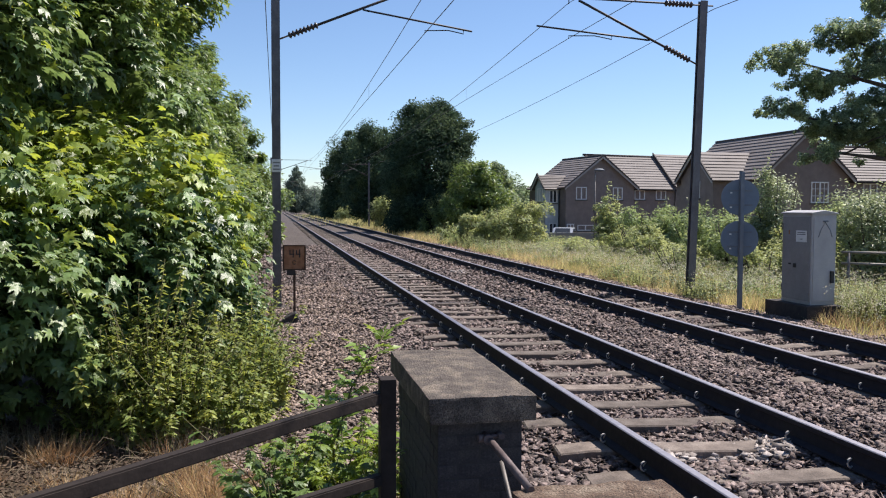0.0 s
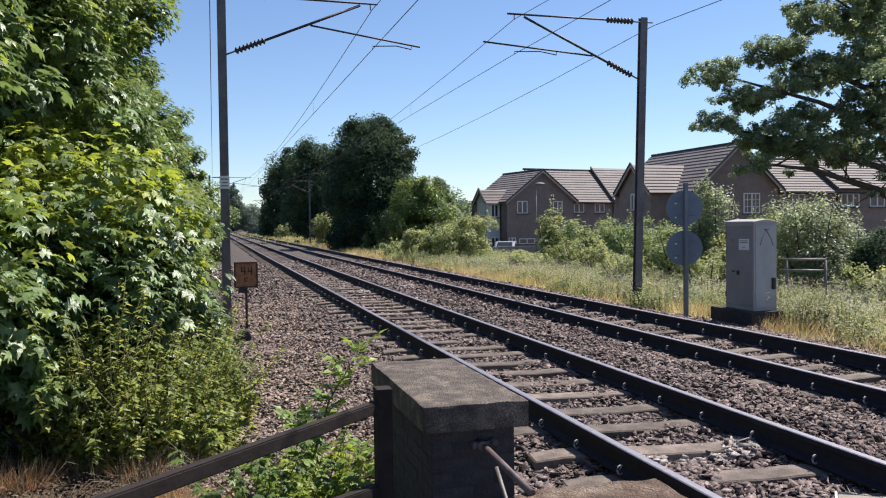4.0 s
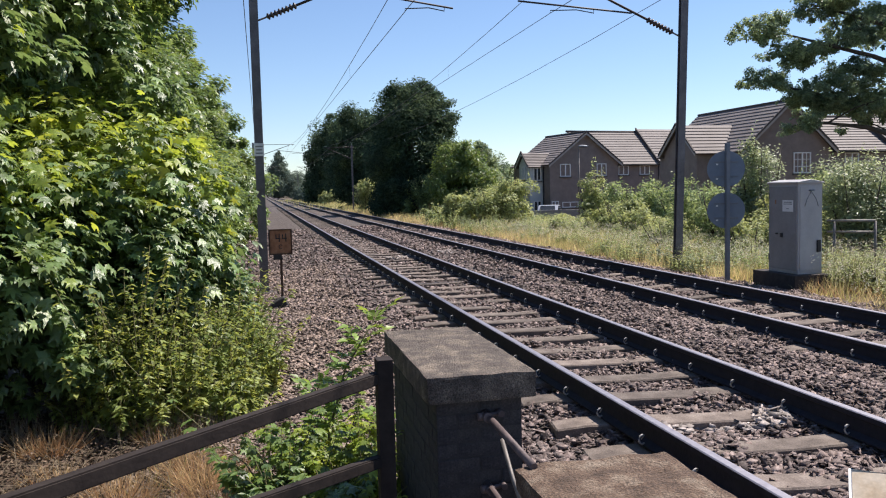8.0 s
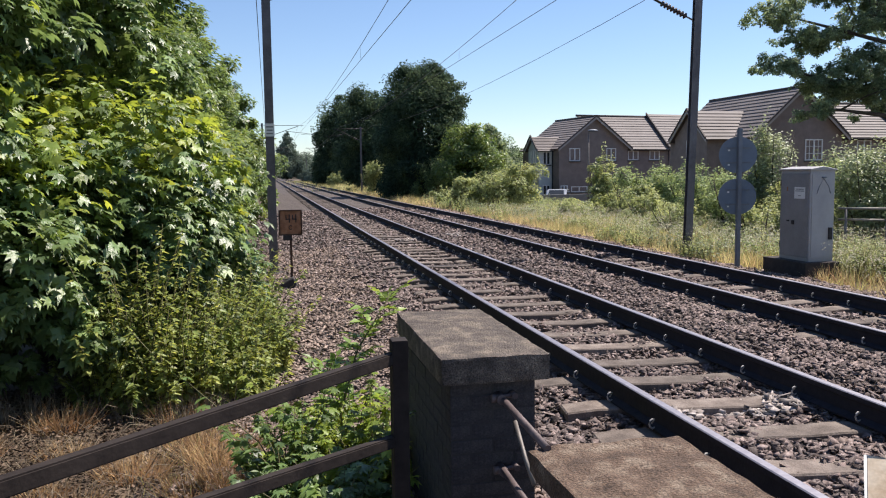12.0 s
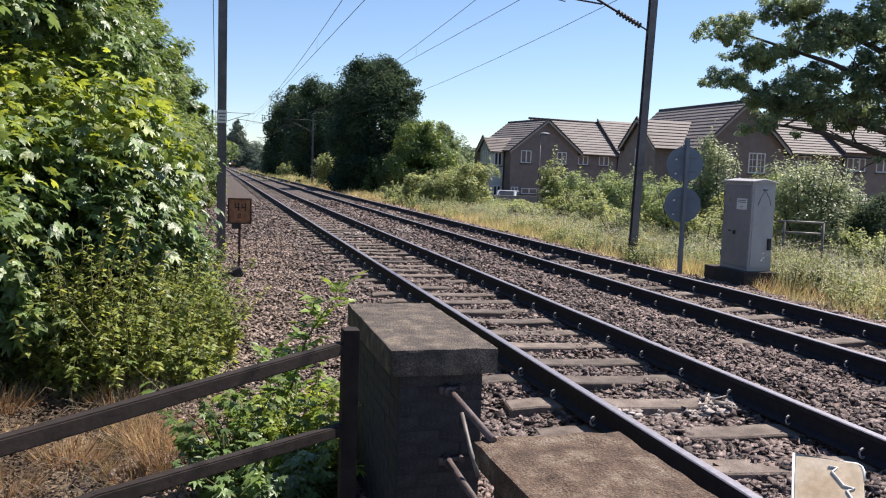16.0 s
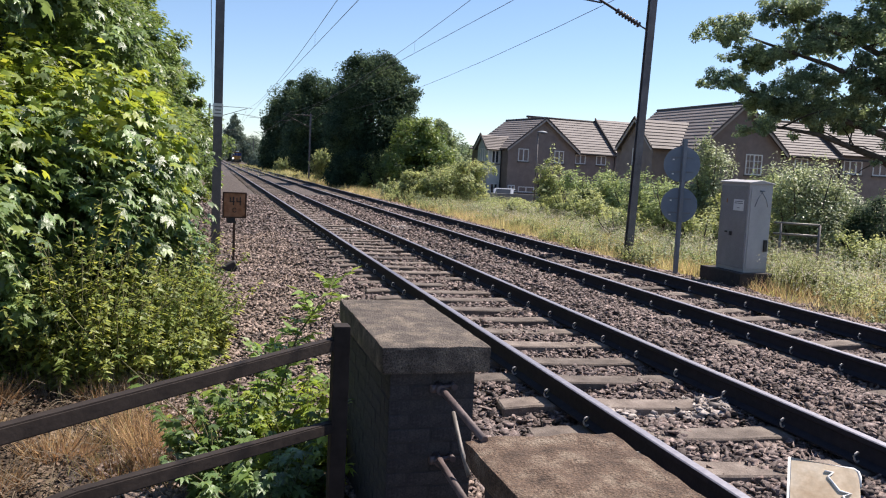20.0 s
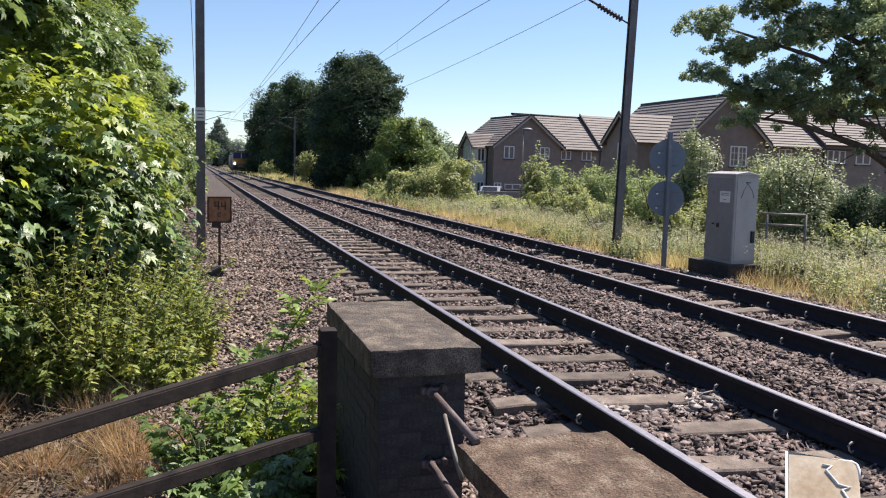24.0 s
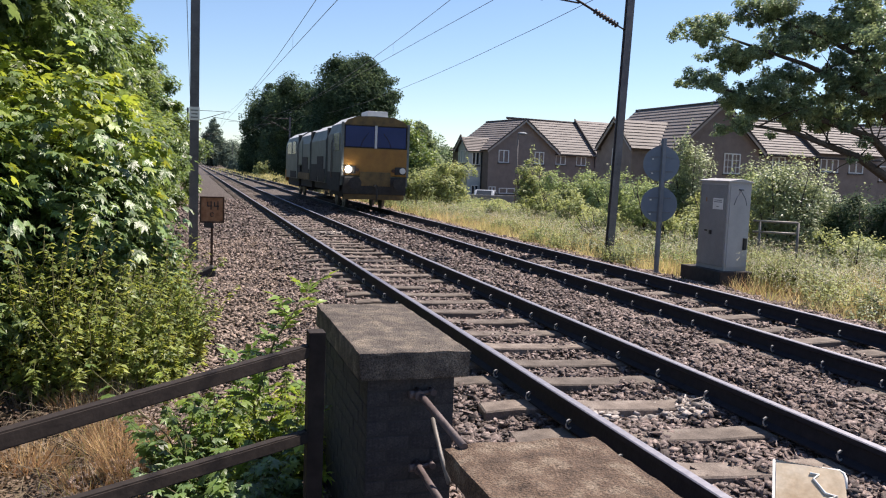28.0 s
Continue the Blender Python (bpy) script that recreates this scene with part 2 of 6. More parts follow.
M["straw_dark"] = material("weathered_dead_stem", [(0.13, 0.1, 0.065), (0.24, 0.19, 0.13)], 3, 0.85)
M["sill"] = material("dark_stone_sill", [(0.09, 0.08, 0.075), (0.12, 0.11, 0.1)], 3, 0.9)
M["white_dull"] = material("off_white_board", [(0.36, 0.33, 0.3), (0.44, 0.41, 0.38)], 3, 0.7)
M["concrete_grey"] = material("grey_block_wall", [(0.2, 0.2, 0.2), (0.27, 0.27, 0.26)], 3, 0.9)
M["yellow_dirty"] = material("grimy_yellow_paint", [(0.07, 0.048, 0.022), (0.2, 0.125, 0.04)], 3, 0.7)
M["lamp_red"] = material("red_lamp_lens", [(0.32, 0.02, 0.02), (0.4, 0.03, 0.03)], 3, 0.2)
M["lamp_off"] = material("clear_lamp_lens", [(0.6, 0.6, 0.58), (0.7, 0.7, 0.68)], 3, 0.15)
M["wheel_steel"] = material("worn_wheel_steel", [(0.1, 0.09, 0.085), (0.2, 0.19, 0.18)], 9, 0.5, 0.7)
M["litter"] = material("brown_leaf_litter", [(0.042, 0.029, 0.022), (0.1, 0.07, 0.05), (0.22, 0.165, 0.12)], 3, 0.9, island=0.6, spec=0.2)
M["seed_head"] = material("pale_seed_head", [(0.5, 0.48, 0.34), (0.66, 0.63, 0.5)], 2, 0.8, island=0.2, through_light=0.3)
M["spill"] = material("pale_lime_stone", [(0.2, 0.17, 0.155), (0.42, 0.37, 0.345)], 20, 0.9, island=0.4)
M["car"] = material("silver_car_paint", [(0.5, 0.52, 0.55), (0.56, 0.58, 0.6)], 1, 0.3, 0.4)


def glow(name, colour, power):
    m = bpy.data.materials.new(name)
    m.use_nodes = True
    b = m.node_tree.nodes["Principled BSDF"]
    b.inputs["Emission Color"].default_value, b.inputs["Emission Strength"].default_value = (*colour, 1), power
    return m


M["headlight"] = glow("lit_headlight", (1.0, 0.97, 0.9), 40)


# ---- mesh helpers ----
def mesh_ob(name, bm, mats, parent=None):
    me = bpy.data.meshes.new(name)
    bm.to_mesh(me)
    bm.free()
    for m in mats if isinstance(mats, (list, tuple)) else [mats]:
        me.materials.append(m)
    ob = new(name, me)
    ob.parent = parent
    return ob


def part(name, bm, mat, parent, label=""):
    return tagged(mesh_ob(name, bm, mat, parent), label)


def empty(name, m=Matrix(), label="", category="", group="", kind=""):
    ob = new(name)
    ob.matrix_world = m
    return tagged(ob, label, category, group, kind)


def box(bm, x0, x1, y0, y1, z0, z1, bevel=0.0, mat=0, m=None):
    r = bmesh.ops.create_cube(bm, size=1.0)
    vs = r["verts"]
    for v in vs:
        v.co = Vector(((x0 + x1) / 2 + v.co.x * (x1 - x0), (y0 + y1) / 2 + v.co.y * (y1 - y0), (z0 + z1) / 2 + v.co.z * (z1 - z0)))
        if m is not None:
            v.co = m @ v.co
    fs = {f for v in vs for f in v.link_faces}
    for f in fs:
        f.material_index = mat
    if bevel:
        bmesh.ops.bevel(bm, geom=list({e for f in fs for e in f.edges}), offset=bevel, segments=2, affect="EDGES", profile=0.7)
    return bm


def boxed(*a, **k):
    return box(bmesh.new(), *a, **k)


def tube(bm, pts, r, sides=8, taper=None, mat=0):
    """A tube along pts; r: radius, or a list of radii."""
    pts = [Vector(p) for p in pts]
    rs = r if isinstance(r, (list, tuple)) else [r] * len(pts)
    rings = []
    ref = Vector((0.31, 0.17, 0.93))
    for i, p in enumerate(pts):
        d = (pts[min(i + 1, len(pts) - 1)] - pts[max(i - 1, 0)]).normalized()
        a = d.cross(ref if abs(d.dot(ref)) < 0.95 else Vector((1, 0, 0))).normalized()
        b = d.cross(a)
        rings.append([bm.verts.new(p + (a * math.cos(2 * math.pi * k / sides) + b * math.sin(2 * math.pi * k / sides)) * rs[i]) for k in range(sides)])
    for r0, r1 in zip(rings, rings[1:]):
        for k in range(sides):
            f = bm.faces.new((r0[k], r0[(k + 1) % sides], r1[(k + 1) % sides], r1[k]))
            f.smooth, f.material_index = True, mat
    for ring in (rings[0][::-1], rings[-1]):
        bm.faces.new(ring).material_index = mat
    return bm


def prism(bm, outline, axis, a, b, mat=0):
    """Extrude a 2D outline along an axis ('x', 'y' or 'z') from a to b."""
    put = {"x": lambda p, t: (t, p[0], p[1]), "y": lambda p, t: (p[0], t, p[1]), "z": lambda p, t: (p[0], p[1], t)}[axis]
    v0 = [bm.verts.new(put(p, a)) for p in outline]
    v1 = [bm.verts.new(put(p, b)) for p in outline]
    n = len(outline)
    fs = [bm.faces.new((v0[i], v0[(i + 1) % n], v1[(i + 1) % n], v1[i])) for i in range(n)]
    fs += [bm.faces.new(v0[::-1]), bm.faces.new(v1)]
    for f in fs:
        f.material_index = mat
    bmesh.ops.recalc_face_normals(bm, faces=fs)
    return bm


def pydata(name, verts, faces, mats, parent=None, smooth=False):
    """Fast mesh from numpy arrays; all faces have the same number of corners."""
    me = bpy.data.meshes.new(name)
    nf, k = faces.shape
    me.vertices.add(len(verts))
    me.vertices.foreach_set("co", np.ascontiguousarray(verts, dtype=np.float32).ravel())
    me.loops.add(nf * k)
    me.loops.foreach_set("vertex_index", np.ascontiguousarray(faces, dtype=np.int32).ravel())
    me.polygons.add(nf)
    me.polygons.foreach_set("loop_start", np.arange(0, nf * k, k, dtype=np.int32))
    me.polygons.foreach_set("loop_total", np.full(nf, k, dtype=np.int32))
    if smooth:
        me.polygons.foreach_set("use_smooth", np.ones(nf, dtype=bool))
    me.update(calc_edges=True)
    for m in mats if isinstance(mats, (list, tuple)) else [mats]:
        me.materials.append(m)
    ob = new(name, me)
    ob.parent = parent
    return ob


rng = np.random.default_rng(7)

# leaf shapes in the xy plane, stem at the origin, tip at y = 1; triangles fanned about a midrib
LEAF_OVAL = (np.array([(0, 0, 0), (-0.3, 0.45, 0.1), (0, 1, -0.08), (0.3, 0.45, 0.1)]), np.array([(0, 2, 1), (0, 3, 2)]))
LEAF_LOBED = (np.array([(0, 0, 0), (-0.26, -0.1, -0.04), (-0.62, 0.26, -0.13), (-0.3, 0.36, 0.06), (-0.46, 0.78, -0.12), (-0.14, 0.62, 0.05), (0, 1.05, -0.2), (0.14, 0.62, 0.05), (0.46, 0.78, -0.12), (0.3, 0.36, 0.06), (0.62, 0.26, -0.13), (0.26, -0.1, -0.04), (0, 0.4, 0.02)]),
              np.array([(12, i, i + 1) for i in range(0, 11)] + [(12, 11, 0)]))
LEAF_THREE = (np.array([(0, 0, 0), (-0.52, 0.3, -0.1), (-0.17, 0.42, 0.06), (0, 1, -0.14), (0.17, 0.42, 0.06), (0.52, 0.3, -0.1)]), np.array([(0, 2, 1), (0, 3, 2), (0, 4, 3), (0, 5, 4)]))
LEAF_NETTLE = (np.array([(0, 0, 0), (-0.26, 0.28, 0.06), (0, 1, -0.15), (0.26, 0.28, 0.06)]), np.array([(0, 2, 1), (0, 3, 2)]))
BLADE = (np.array([(-0.5, 0, 0), (0.5, 0, 0), (0.0, 1, 0.12)]), np.array([(0, 1, 2)]))


def scatter(name, shape, pos, axis, normal, size, mats, parent=None, width=None):
    """Leaves at pos: axis is the way of the midrib, normal the way that the face looks."""
    v, f = shape
    n = len(pos)
    axis = axis / (np.linalg.norm(axis, axis=1, keepdims=True) + 1e-9)
    side = np.cross(axis, normal)
    side /= np.linalg.norm(side, axis=1, keepdims=True) + 1e-9
    up = np.cross(side, axis)
    size = np.broadcast_to(size, (n,))[:, None, None]
    w = size if width is None else np.broadcast_to(width, (n,))[:, None, None]
    out = pos[:, None] + v[None, :, 0:1] * side[:, None] * w + v[None, :, 1:2] * axis[:, None] * size + v[None, :, 2:3] * up[:, None] * size
    faces = (f[None] + (np.arange(n) * len(v))[:, None, None]).reshape(-1, f.shape[1])
    return pydata(name, out.reshape(-1, 3), faces, mats, parent)


def unit(n):
    a = rng.normal(size=(n, 3))
    return a / np.linalg.norm(a, axis=1, keepdims=True)


def leaves(name, pos, out, size, mat, parent=None, shape=LEAF_OVAL, droop=0.3, spread=0.55, flat=0.55):
    """Leaves that spread mostly level, turned a little outwards, tips drooping. flat: how far they look up."""
    n = len(pos)
    normal = out * 0.55 + np.array((0, 0, flat)) + unit(n) * spread
    normal /= np.linalg.norm(normal, axis=1, keepdims=True)
    ax = unit(n) * 0.8 + out * 0.7 - np.array((0, 0, droop))
    ax -= (ax * normal).sum(1, keepdims=True) * normal
    return scatter(name, shape, pos, ax, normal, size * rng.uniform(0.6, 1.3, n), mat, parent)


def clumped(blobs, n, shell=0.45, lump=0.3, per=45):
    """Points in the outer shell of ellipsoid blobs (cx, cy, cz, rx, ry, rz), gathered in tufts of uneven size; and the ways outwards."""
    blobs = np.array(blobs, float)
    w = blobs[:, 3] * blobs[:, 4] + blobs[:, 4] * blobs[:, 5] + blobs[:, 3] * blobs[:, 5]
    tufts = max(10, n // per)
    which = rng.choice(len(blobs), tufts, p=w / w.sum())
    d = unit(tufts)
    r = 1 - shell * rng.random(tufts) ** 1.4
    c = blobs[which, :3] + d * blobs[which, 3:] * r[:, None]
    grow = rng.uniform(0.5, 1.5, tufts)
    k = rng.choice(tufts, n, p=grow ** 2 / (grow ** 2).sum())
    spread = (blobs[which[k], 3:].mean(1) * lump * grow[k])[:, None]
    off = unit(n)
    pos = c[k] + off * rng.random((n, 1)) ** 0.5 * spread * np.array((1, 1, 0.8))
    out = d[k] * 0.8 + off * 0.7
    return pos, out / np.linalg.norm(out, axis=1, keepdims=True)


def tree(name, x, y, z, height, blobs, n, leaf, mat, trunk_r=0.25, label="", limbs=6, category="tree", group="", per=160):
    t = empty(name, pose(x, y, z), label, category, group)
    bm = bmesh.new()
    top = height * 0.62
    tube(bm, [(0, 0, -0.2), (0.05, 0.03, top * 0.35), (-0.05, 0.08, top * 0.7), (0, 0, top)], [trunk_r * 1.25, trunk_r, trunk_r * 0.7, trunk_r * 0.3], 8)
    for i in range(limbs):
        b = blobs[int(i * len(blobs) / limbs)]
        h = top * (0.35 + 0.5 * (i / max(1, limbs)))
        e = Vector(b[:3])
        s = Vector((0, 0, h))
        tube(bm, [s, s.lerp(e, 0.5) + Vector((0, 0, 0.06 * height)), e], [trunk_r * 0.45, trunk_r * 0.3, trunk_r * 0.08], 6)
    part("trunk", bm, M["bark"], t)
    p, o = clumped(blobs, n, 0.5, 0.32, per)
    leaves("crown", p, o, leaf, M[mat], t, LEAF_OVAL, 0.1, 0.7, 0.35)
    return t


# ---- ground ----
def ground_z(x, y):
    """Height of the bare ground: cess, track bed, verge, and the lower land of the houses."""
    def ss(a, b, t):
        t = np.clip((t - a) / (b - a), 0, 1)
        return t * t * (3 - 2 * t)
    z = -0.45 - 0.1 * ss(-4.1, -3.4, x) + 0.13 * ss(5.4, 6.0, x) - (1.6 - 0.65 * ss(52.0, 60.0, y)) * ss(11.0, 22.0, x) - 0.05 * ss(-5, -9, x)
    return z + 0.05 * np.sin(x * 1.7 + y * 0.6) * ss(6, 8, np.abs(x - 1.2)) + 0.04 * np.sin(y * 1.3 - x * 0.5) * ss(5, 8, np.abs(x - 1.2))


def build_ground():
    xs = np.unique(np.concatenate([np.linspace(-1500, -40, 16), np.linspace(-40, -9, 18), np.linspace(-9, 14, 93), np.linspace(14, 40, 22), np.linspace(40, 1500, 16)]))
    ys = np.unique(np.concatenate([np.linspace(-1500, -30, 12), np.linspace(-30, 0, 14), np.linspace(0, 40, 120), np.linspace(40, 160, 60), np.linspace(160, 1800, 20)]))
    X, Y = np.meshgrid(xs, ys)
    v = np.stack([X, Y, ground_z(X, Y)], -1).reshape(-1, 3)
    nx, ny = len(xs), len(ys)
    i = (np.arange(ny - 1)[:, None] * nx + np.arange(nx - 1)).ravel()
    f = np.stack([i, i + 1, i + nx + 1, i + nx], 1)
    g = pydata("ground", v, f, [M["earth"], M["shaded_ballast_bed"]], smooth=True)
    cx, cy = v[f].mean(1)[:, 0], v[f].mean(1)[:, 1]
    idx = ((cx > -3.9) & (cx < 5.9)).astype(np.int32)
    g.data.polygons.foreach_set("material_index", idx)
    tagged(g, "dry earth ground with a stony track bed", "ground", kind="structure")


build_ground()

# ---- tracks ----
GAUGE = 0.7525
TRACKS = (0.0, 3.4)
Y0, Y1, PITCH, PHASE = -6.0, 420.0, 0.731, 8.39


def rail_bm(y0, y1):
    o = [(-0.07, -0.188), (0.07, -0.188), (0.07, -0.174), (0.015, -0.15), (0.009, -0.055), (0.035, -0.04), (0.036, -0.006), (0.028, 0), (-0.028, 0), (-0.036, -0.006), (-0.035, -0.04), (-0.009, -0.055), (-0.015, -0.15), (-0.07, -0.174)]
    bm = prism(bmesh.new(), o, "y", y0, y1)
    for f in bm.faces:
        if f.normal.z > 0.5 and f.calc_center_median().z > -0.004:
            f.material_index = 1
    return bm


def sleeper_bm():
    bm = bmesh.new()
    prism(bm, [(-1.25, -0.39), (1.25, -0.39), (1.25, -0.22), (1.0, -0.196), (0.5, -0.196), (0.3, -0.21), (-0.3, -0.21), (-0.5, -0.196), (-1.0, -0.196), (-1.25, -0.22)], "y", -0.13, 0.13)
    bmesh.ops.bevel(bm, geom=bm.edges[:], offset=0.012, segments=1, affect="EDGES")
    return bm


def clip_bm():
    bm = bmesh.new()
    tube(bm, [(0.012, -0.02, -0.158), (-0.012, -0.025, -0.166), (-0.032, -0.025, -0.152), (-0.038, -0.022, -0.13), (-0.03, -0.02, -0.108), (-0.008, -0.015, -0.098), (0.014, -0.01, -0.102)], [0.006, 0.008, 0.008, 0.008, 0.008, 0.008, 0.006], 6)
    tube(bm, [(0.014, -0.01, -0.102), (0.02, 0.02, -0.125), (0.02, 0.05, -0.15)], 0.006, 5)
    return bm


def build_tracks():
    sm = clipm = None
    for c, label in zip(TRACKS, ("near running line with concrete sleepers on ballast", "far running line with concrete sleepers on ballast")):
        t = empty("railway_track", pose(c, 0, 0), label, "railway track", "running lines")
        for s in (-1, 1):
            r = part("rail", rail_bm(Y0, Y1), [M["rail_side"], M["rail_top"]], t, "dark rail with a polished top")
            r.location.x = s * GAUGE
        if sm is None:
            sm = mesh_ob("sleeper", sleeper_bm(), M["sleeper"], t).data
            clipm = mesh_ob("rail_clip", clip_bm(), M["clip"], t).data
            bpy.data.objects.remove(bpy.data.objects["sleeper"])
            bpy.data.objects.remove(bpy.data.objects["rail_clip"])
        y, skew = PHASE - PITCH * 12 - (0.08 if c else 0), (-0.05 if c else -0.14)
        while y < 260:
            if y < 120:
                s = new("sleeper", sm)
                s.parent, s.location = t, (rng.normal(0, 0.012), y + rng.normal(0, 0.012), rng.normal(0, 0.006))
                s.rotation_euler.z = skew + rng.normal(0, 0.006)
            if 2 < y < 27:
                for sx in (-1, 1):
                    for side in (-1, 1):
                        cl = new("rail_clip", clipm)
                        cl.parent, cl.location = t, (sx * GAUGE + side * 0.09, y + skew * sx * GAUGE, 0.0)
                        cl.rotation_euler.z = 0 if side < 0 else math.pi
                        cl.scale = (0.85, 0.85, 0.95)
            y += PITCH


build_tracks()


def stones(name, n, xr, yr, size, zf, mat, label):
    """Loose angular stones, six-sided, settled on a height function."""
    base = np.array([(-1, -1, -1), (1, -1, -1), (1, 1, -1), (-1, 1, -1), (-1, -1, 1), (1, -1, 1), (1, 1, 1), (-1, 1, 1)], float) * 0.68
    f = np.array([(4, 5, 6), (4, 6, 7), (0, 1, 5), (0, 5, 4), (1, 2, 6), (1, 6, 5), (2, 3, 7), (2, 7, 6), (3, 0, 4), (3, 4, 7)])
    x = rng.uniform(*xr, n)
    y = yr[0] + (yr[1] - yr[0]) * rng.random(n) ** 1.5
    s = size * rng.uniform(0.45, 1.5, n) * (1 + 0.02 * np.maximum(0, y - 12))
    v = base[None] * rng.uniform(0.55, 1.25, (n, 8, 1)) + rng.normal(0, 0.3, (n, 8, 3))
    v *= np.stack([s, s * rng.uniform(0.6, 1, n), s * rng.uniform(0.16, 0.42, n)], -1)[:, None]
    a, b = rng.uniform(0, 6.28, n), rng.normal(0, 0.5, n)
    ca, sa, cb, sb = np.cos(a), np.sin(a), np.cos(b), np.sin(b)
    x1 = v[..., 0] * cb[:, None] - v[..., 2] * sb[:, None]
    z1 = v[..., 0] * sb[:, None] + v[..., 2] * cb[:, None]
    v = np.stack([x1 * ca[:, None] - v[..., 1] * sa[:, None], x1 * sa[:, None] + v[..., 1] * ca[:, None], z1], -1)
    v += np.stack([x, y, zf(x, y) + s * rng.uniform(-0.1, 0.35, n)], -1)[:, None]
    ob = pydata(name, v.reshape(-1, 3), (f[None] + (np.arange(n) * 8)[:, None, None]).reshape(-1, 3), mat)
    return tagged(ob, label, "ballast", kind="stuff")


def bed_z(x, y):
    """Top of the ballast: level with the sleepers within each track, lower between sleepers, falling off at the shoulders."""
    z = np.interp(x, [-4.4, -2.7, -1.7, -1.2, 0, 1.15, 1.7, 2.25, 3.4, 4.6, 5.15, 5.95], [-0.46, -0.41, -0.28, -0.258, -0.253, -0.205, -0.168, -0.205, -0.252, -0.247, -0.255, -0.37])
    z = z + 0.04 * np.clip((y - 12) / 8, 0, 1) * np.clip(1.3 - np.abs(x - 3.4), 0, 0.3) / 0.3
    return z + 0.02 * np.sin(x * 5 + y * 3.1) + 0.015 * np.sin(y * 7.3 - x * 4)


def build_bed():
    xs, ys = np.linspace(-4.4, 5.95, 92), np.concatenate([np.linspace(-8, 40, 300), np.linspace(40.5, 430, 120)])
    X, Y = np.meshgrid(xs, ys)
    v = np.stack([X, Y, bed_z(X, Y) - 0.012], -1).reshape(-1, 3)
    nx, ny = len(xs), len(ys)
    i = (np.arange(ny - 1)[:, None] * nx + np.arange(nx - 1)).ravel()
    tagged(pydata("track_bed", v, np.stack([i, i + 1, i + nx + 1, i + nx], 1), M["shaded_ballast_bed"], smooth=True), "bed of brown-grey crushed stone", "ground", kind="structure")


build_bed()
stones("ballast", 84000, (-2.2, 6.25), (4.0, 15), 0.031, bed_z, M["ballast"], "loose brown-grey crushed stone ballast between the rails")
stones("ballast", 36000, (-4.2, 6.1), (14.5, 46), 0.038, bed_z, M["ballast"], "loose brown-grey crushed stone ballast between the rails")

stones("ballast", 6000, (-3.6, 5.8), (-1.5, 4.2), 0.04, bed_z, M["ballast"], "loose brown-grey crushed stone ballast between the rails")
stones("cess_gravel", 30000, (-4.15, -1.75), (5.4, 24), 0.026, lambda a, b: bed_z(a, b) + 0.012, M["cess"], "pale pinkish gravel of the path beside the track")
stones("cess_gravel", 22000, (4.75, 6.15), (7.0, 48), 0.026, lambda a, b: np.maximum(bed_z(a, b), ground_z(a, b)) + 0.012, M["cess"], "pale gravel along the far shoulder of the track")
for x, y, w in ((0.1, 7.62, 0.55), (0.4, 7.5, 0.2), (0.35, 24.5, 0.35), (1.9, 25.4, 0.2)):
    stones("pale_ballast", int(150 * w / 0.4), (x - w, x + w), (y - 0.14 - 0.006 * y, y + 0.14 + 0.006 * y), 0.038, lambda a, b: bed_z(a, b) + 0.012, M["spill"], "pale dusted stones between the rails")


# ---- masts and wires ----
MAST_Y = 19.5


def insulator(parent, a, b, r=0.074, n=8):
    bm = bmesh.new()
    a, b = Vector(a), Vector(b)
    pts, rs = [], []
    for i in range(n):
        for u, k in ((0.1, 0.45), (0.45, 1.0), (0.6, 1.0), (0.95, 0.45)):
            pts.append(a.lerp(b, (i + u) / n))
            rs.append(r * k)
    tube(bm, pts, rs, 10)
    return part("insulator", bm, M["insulator"], parent, "ribbed brown insulator")


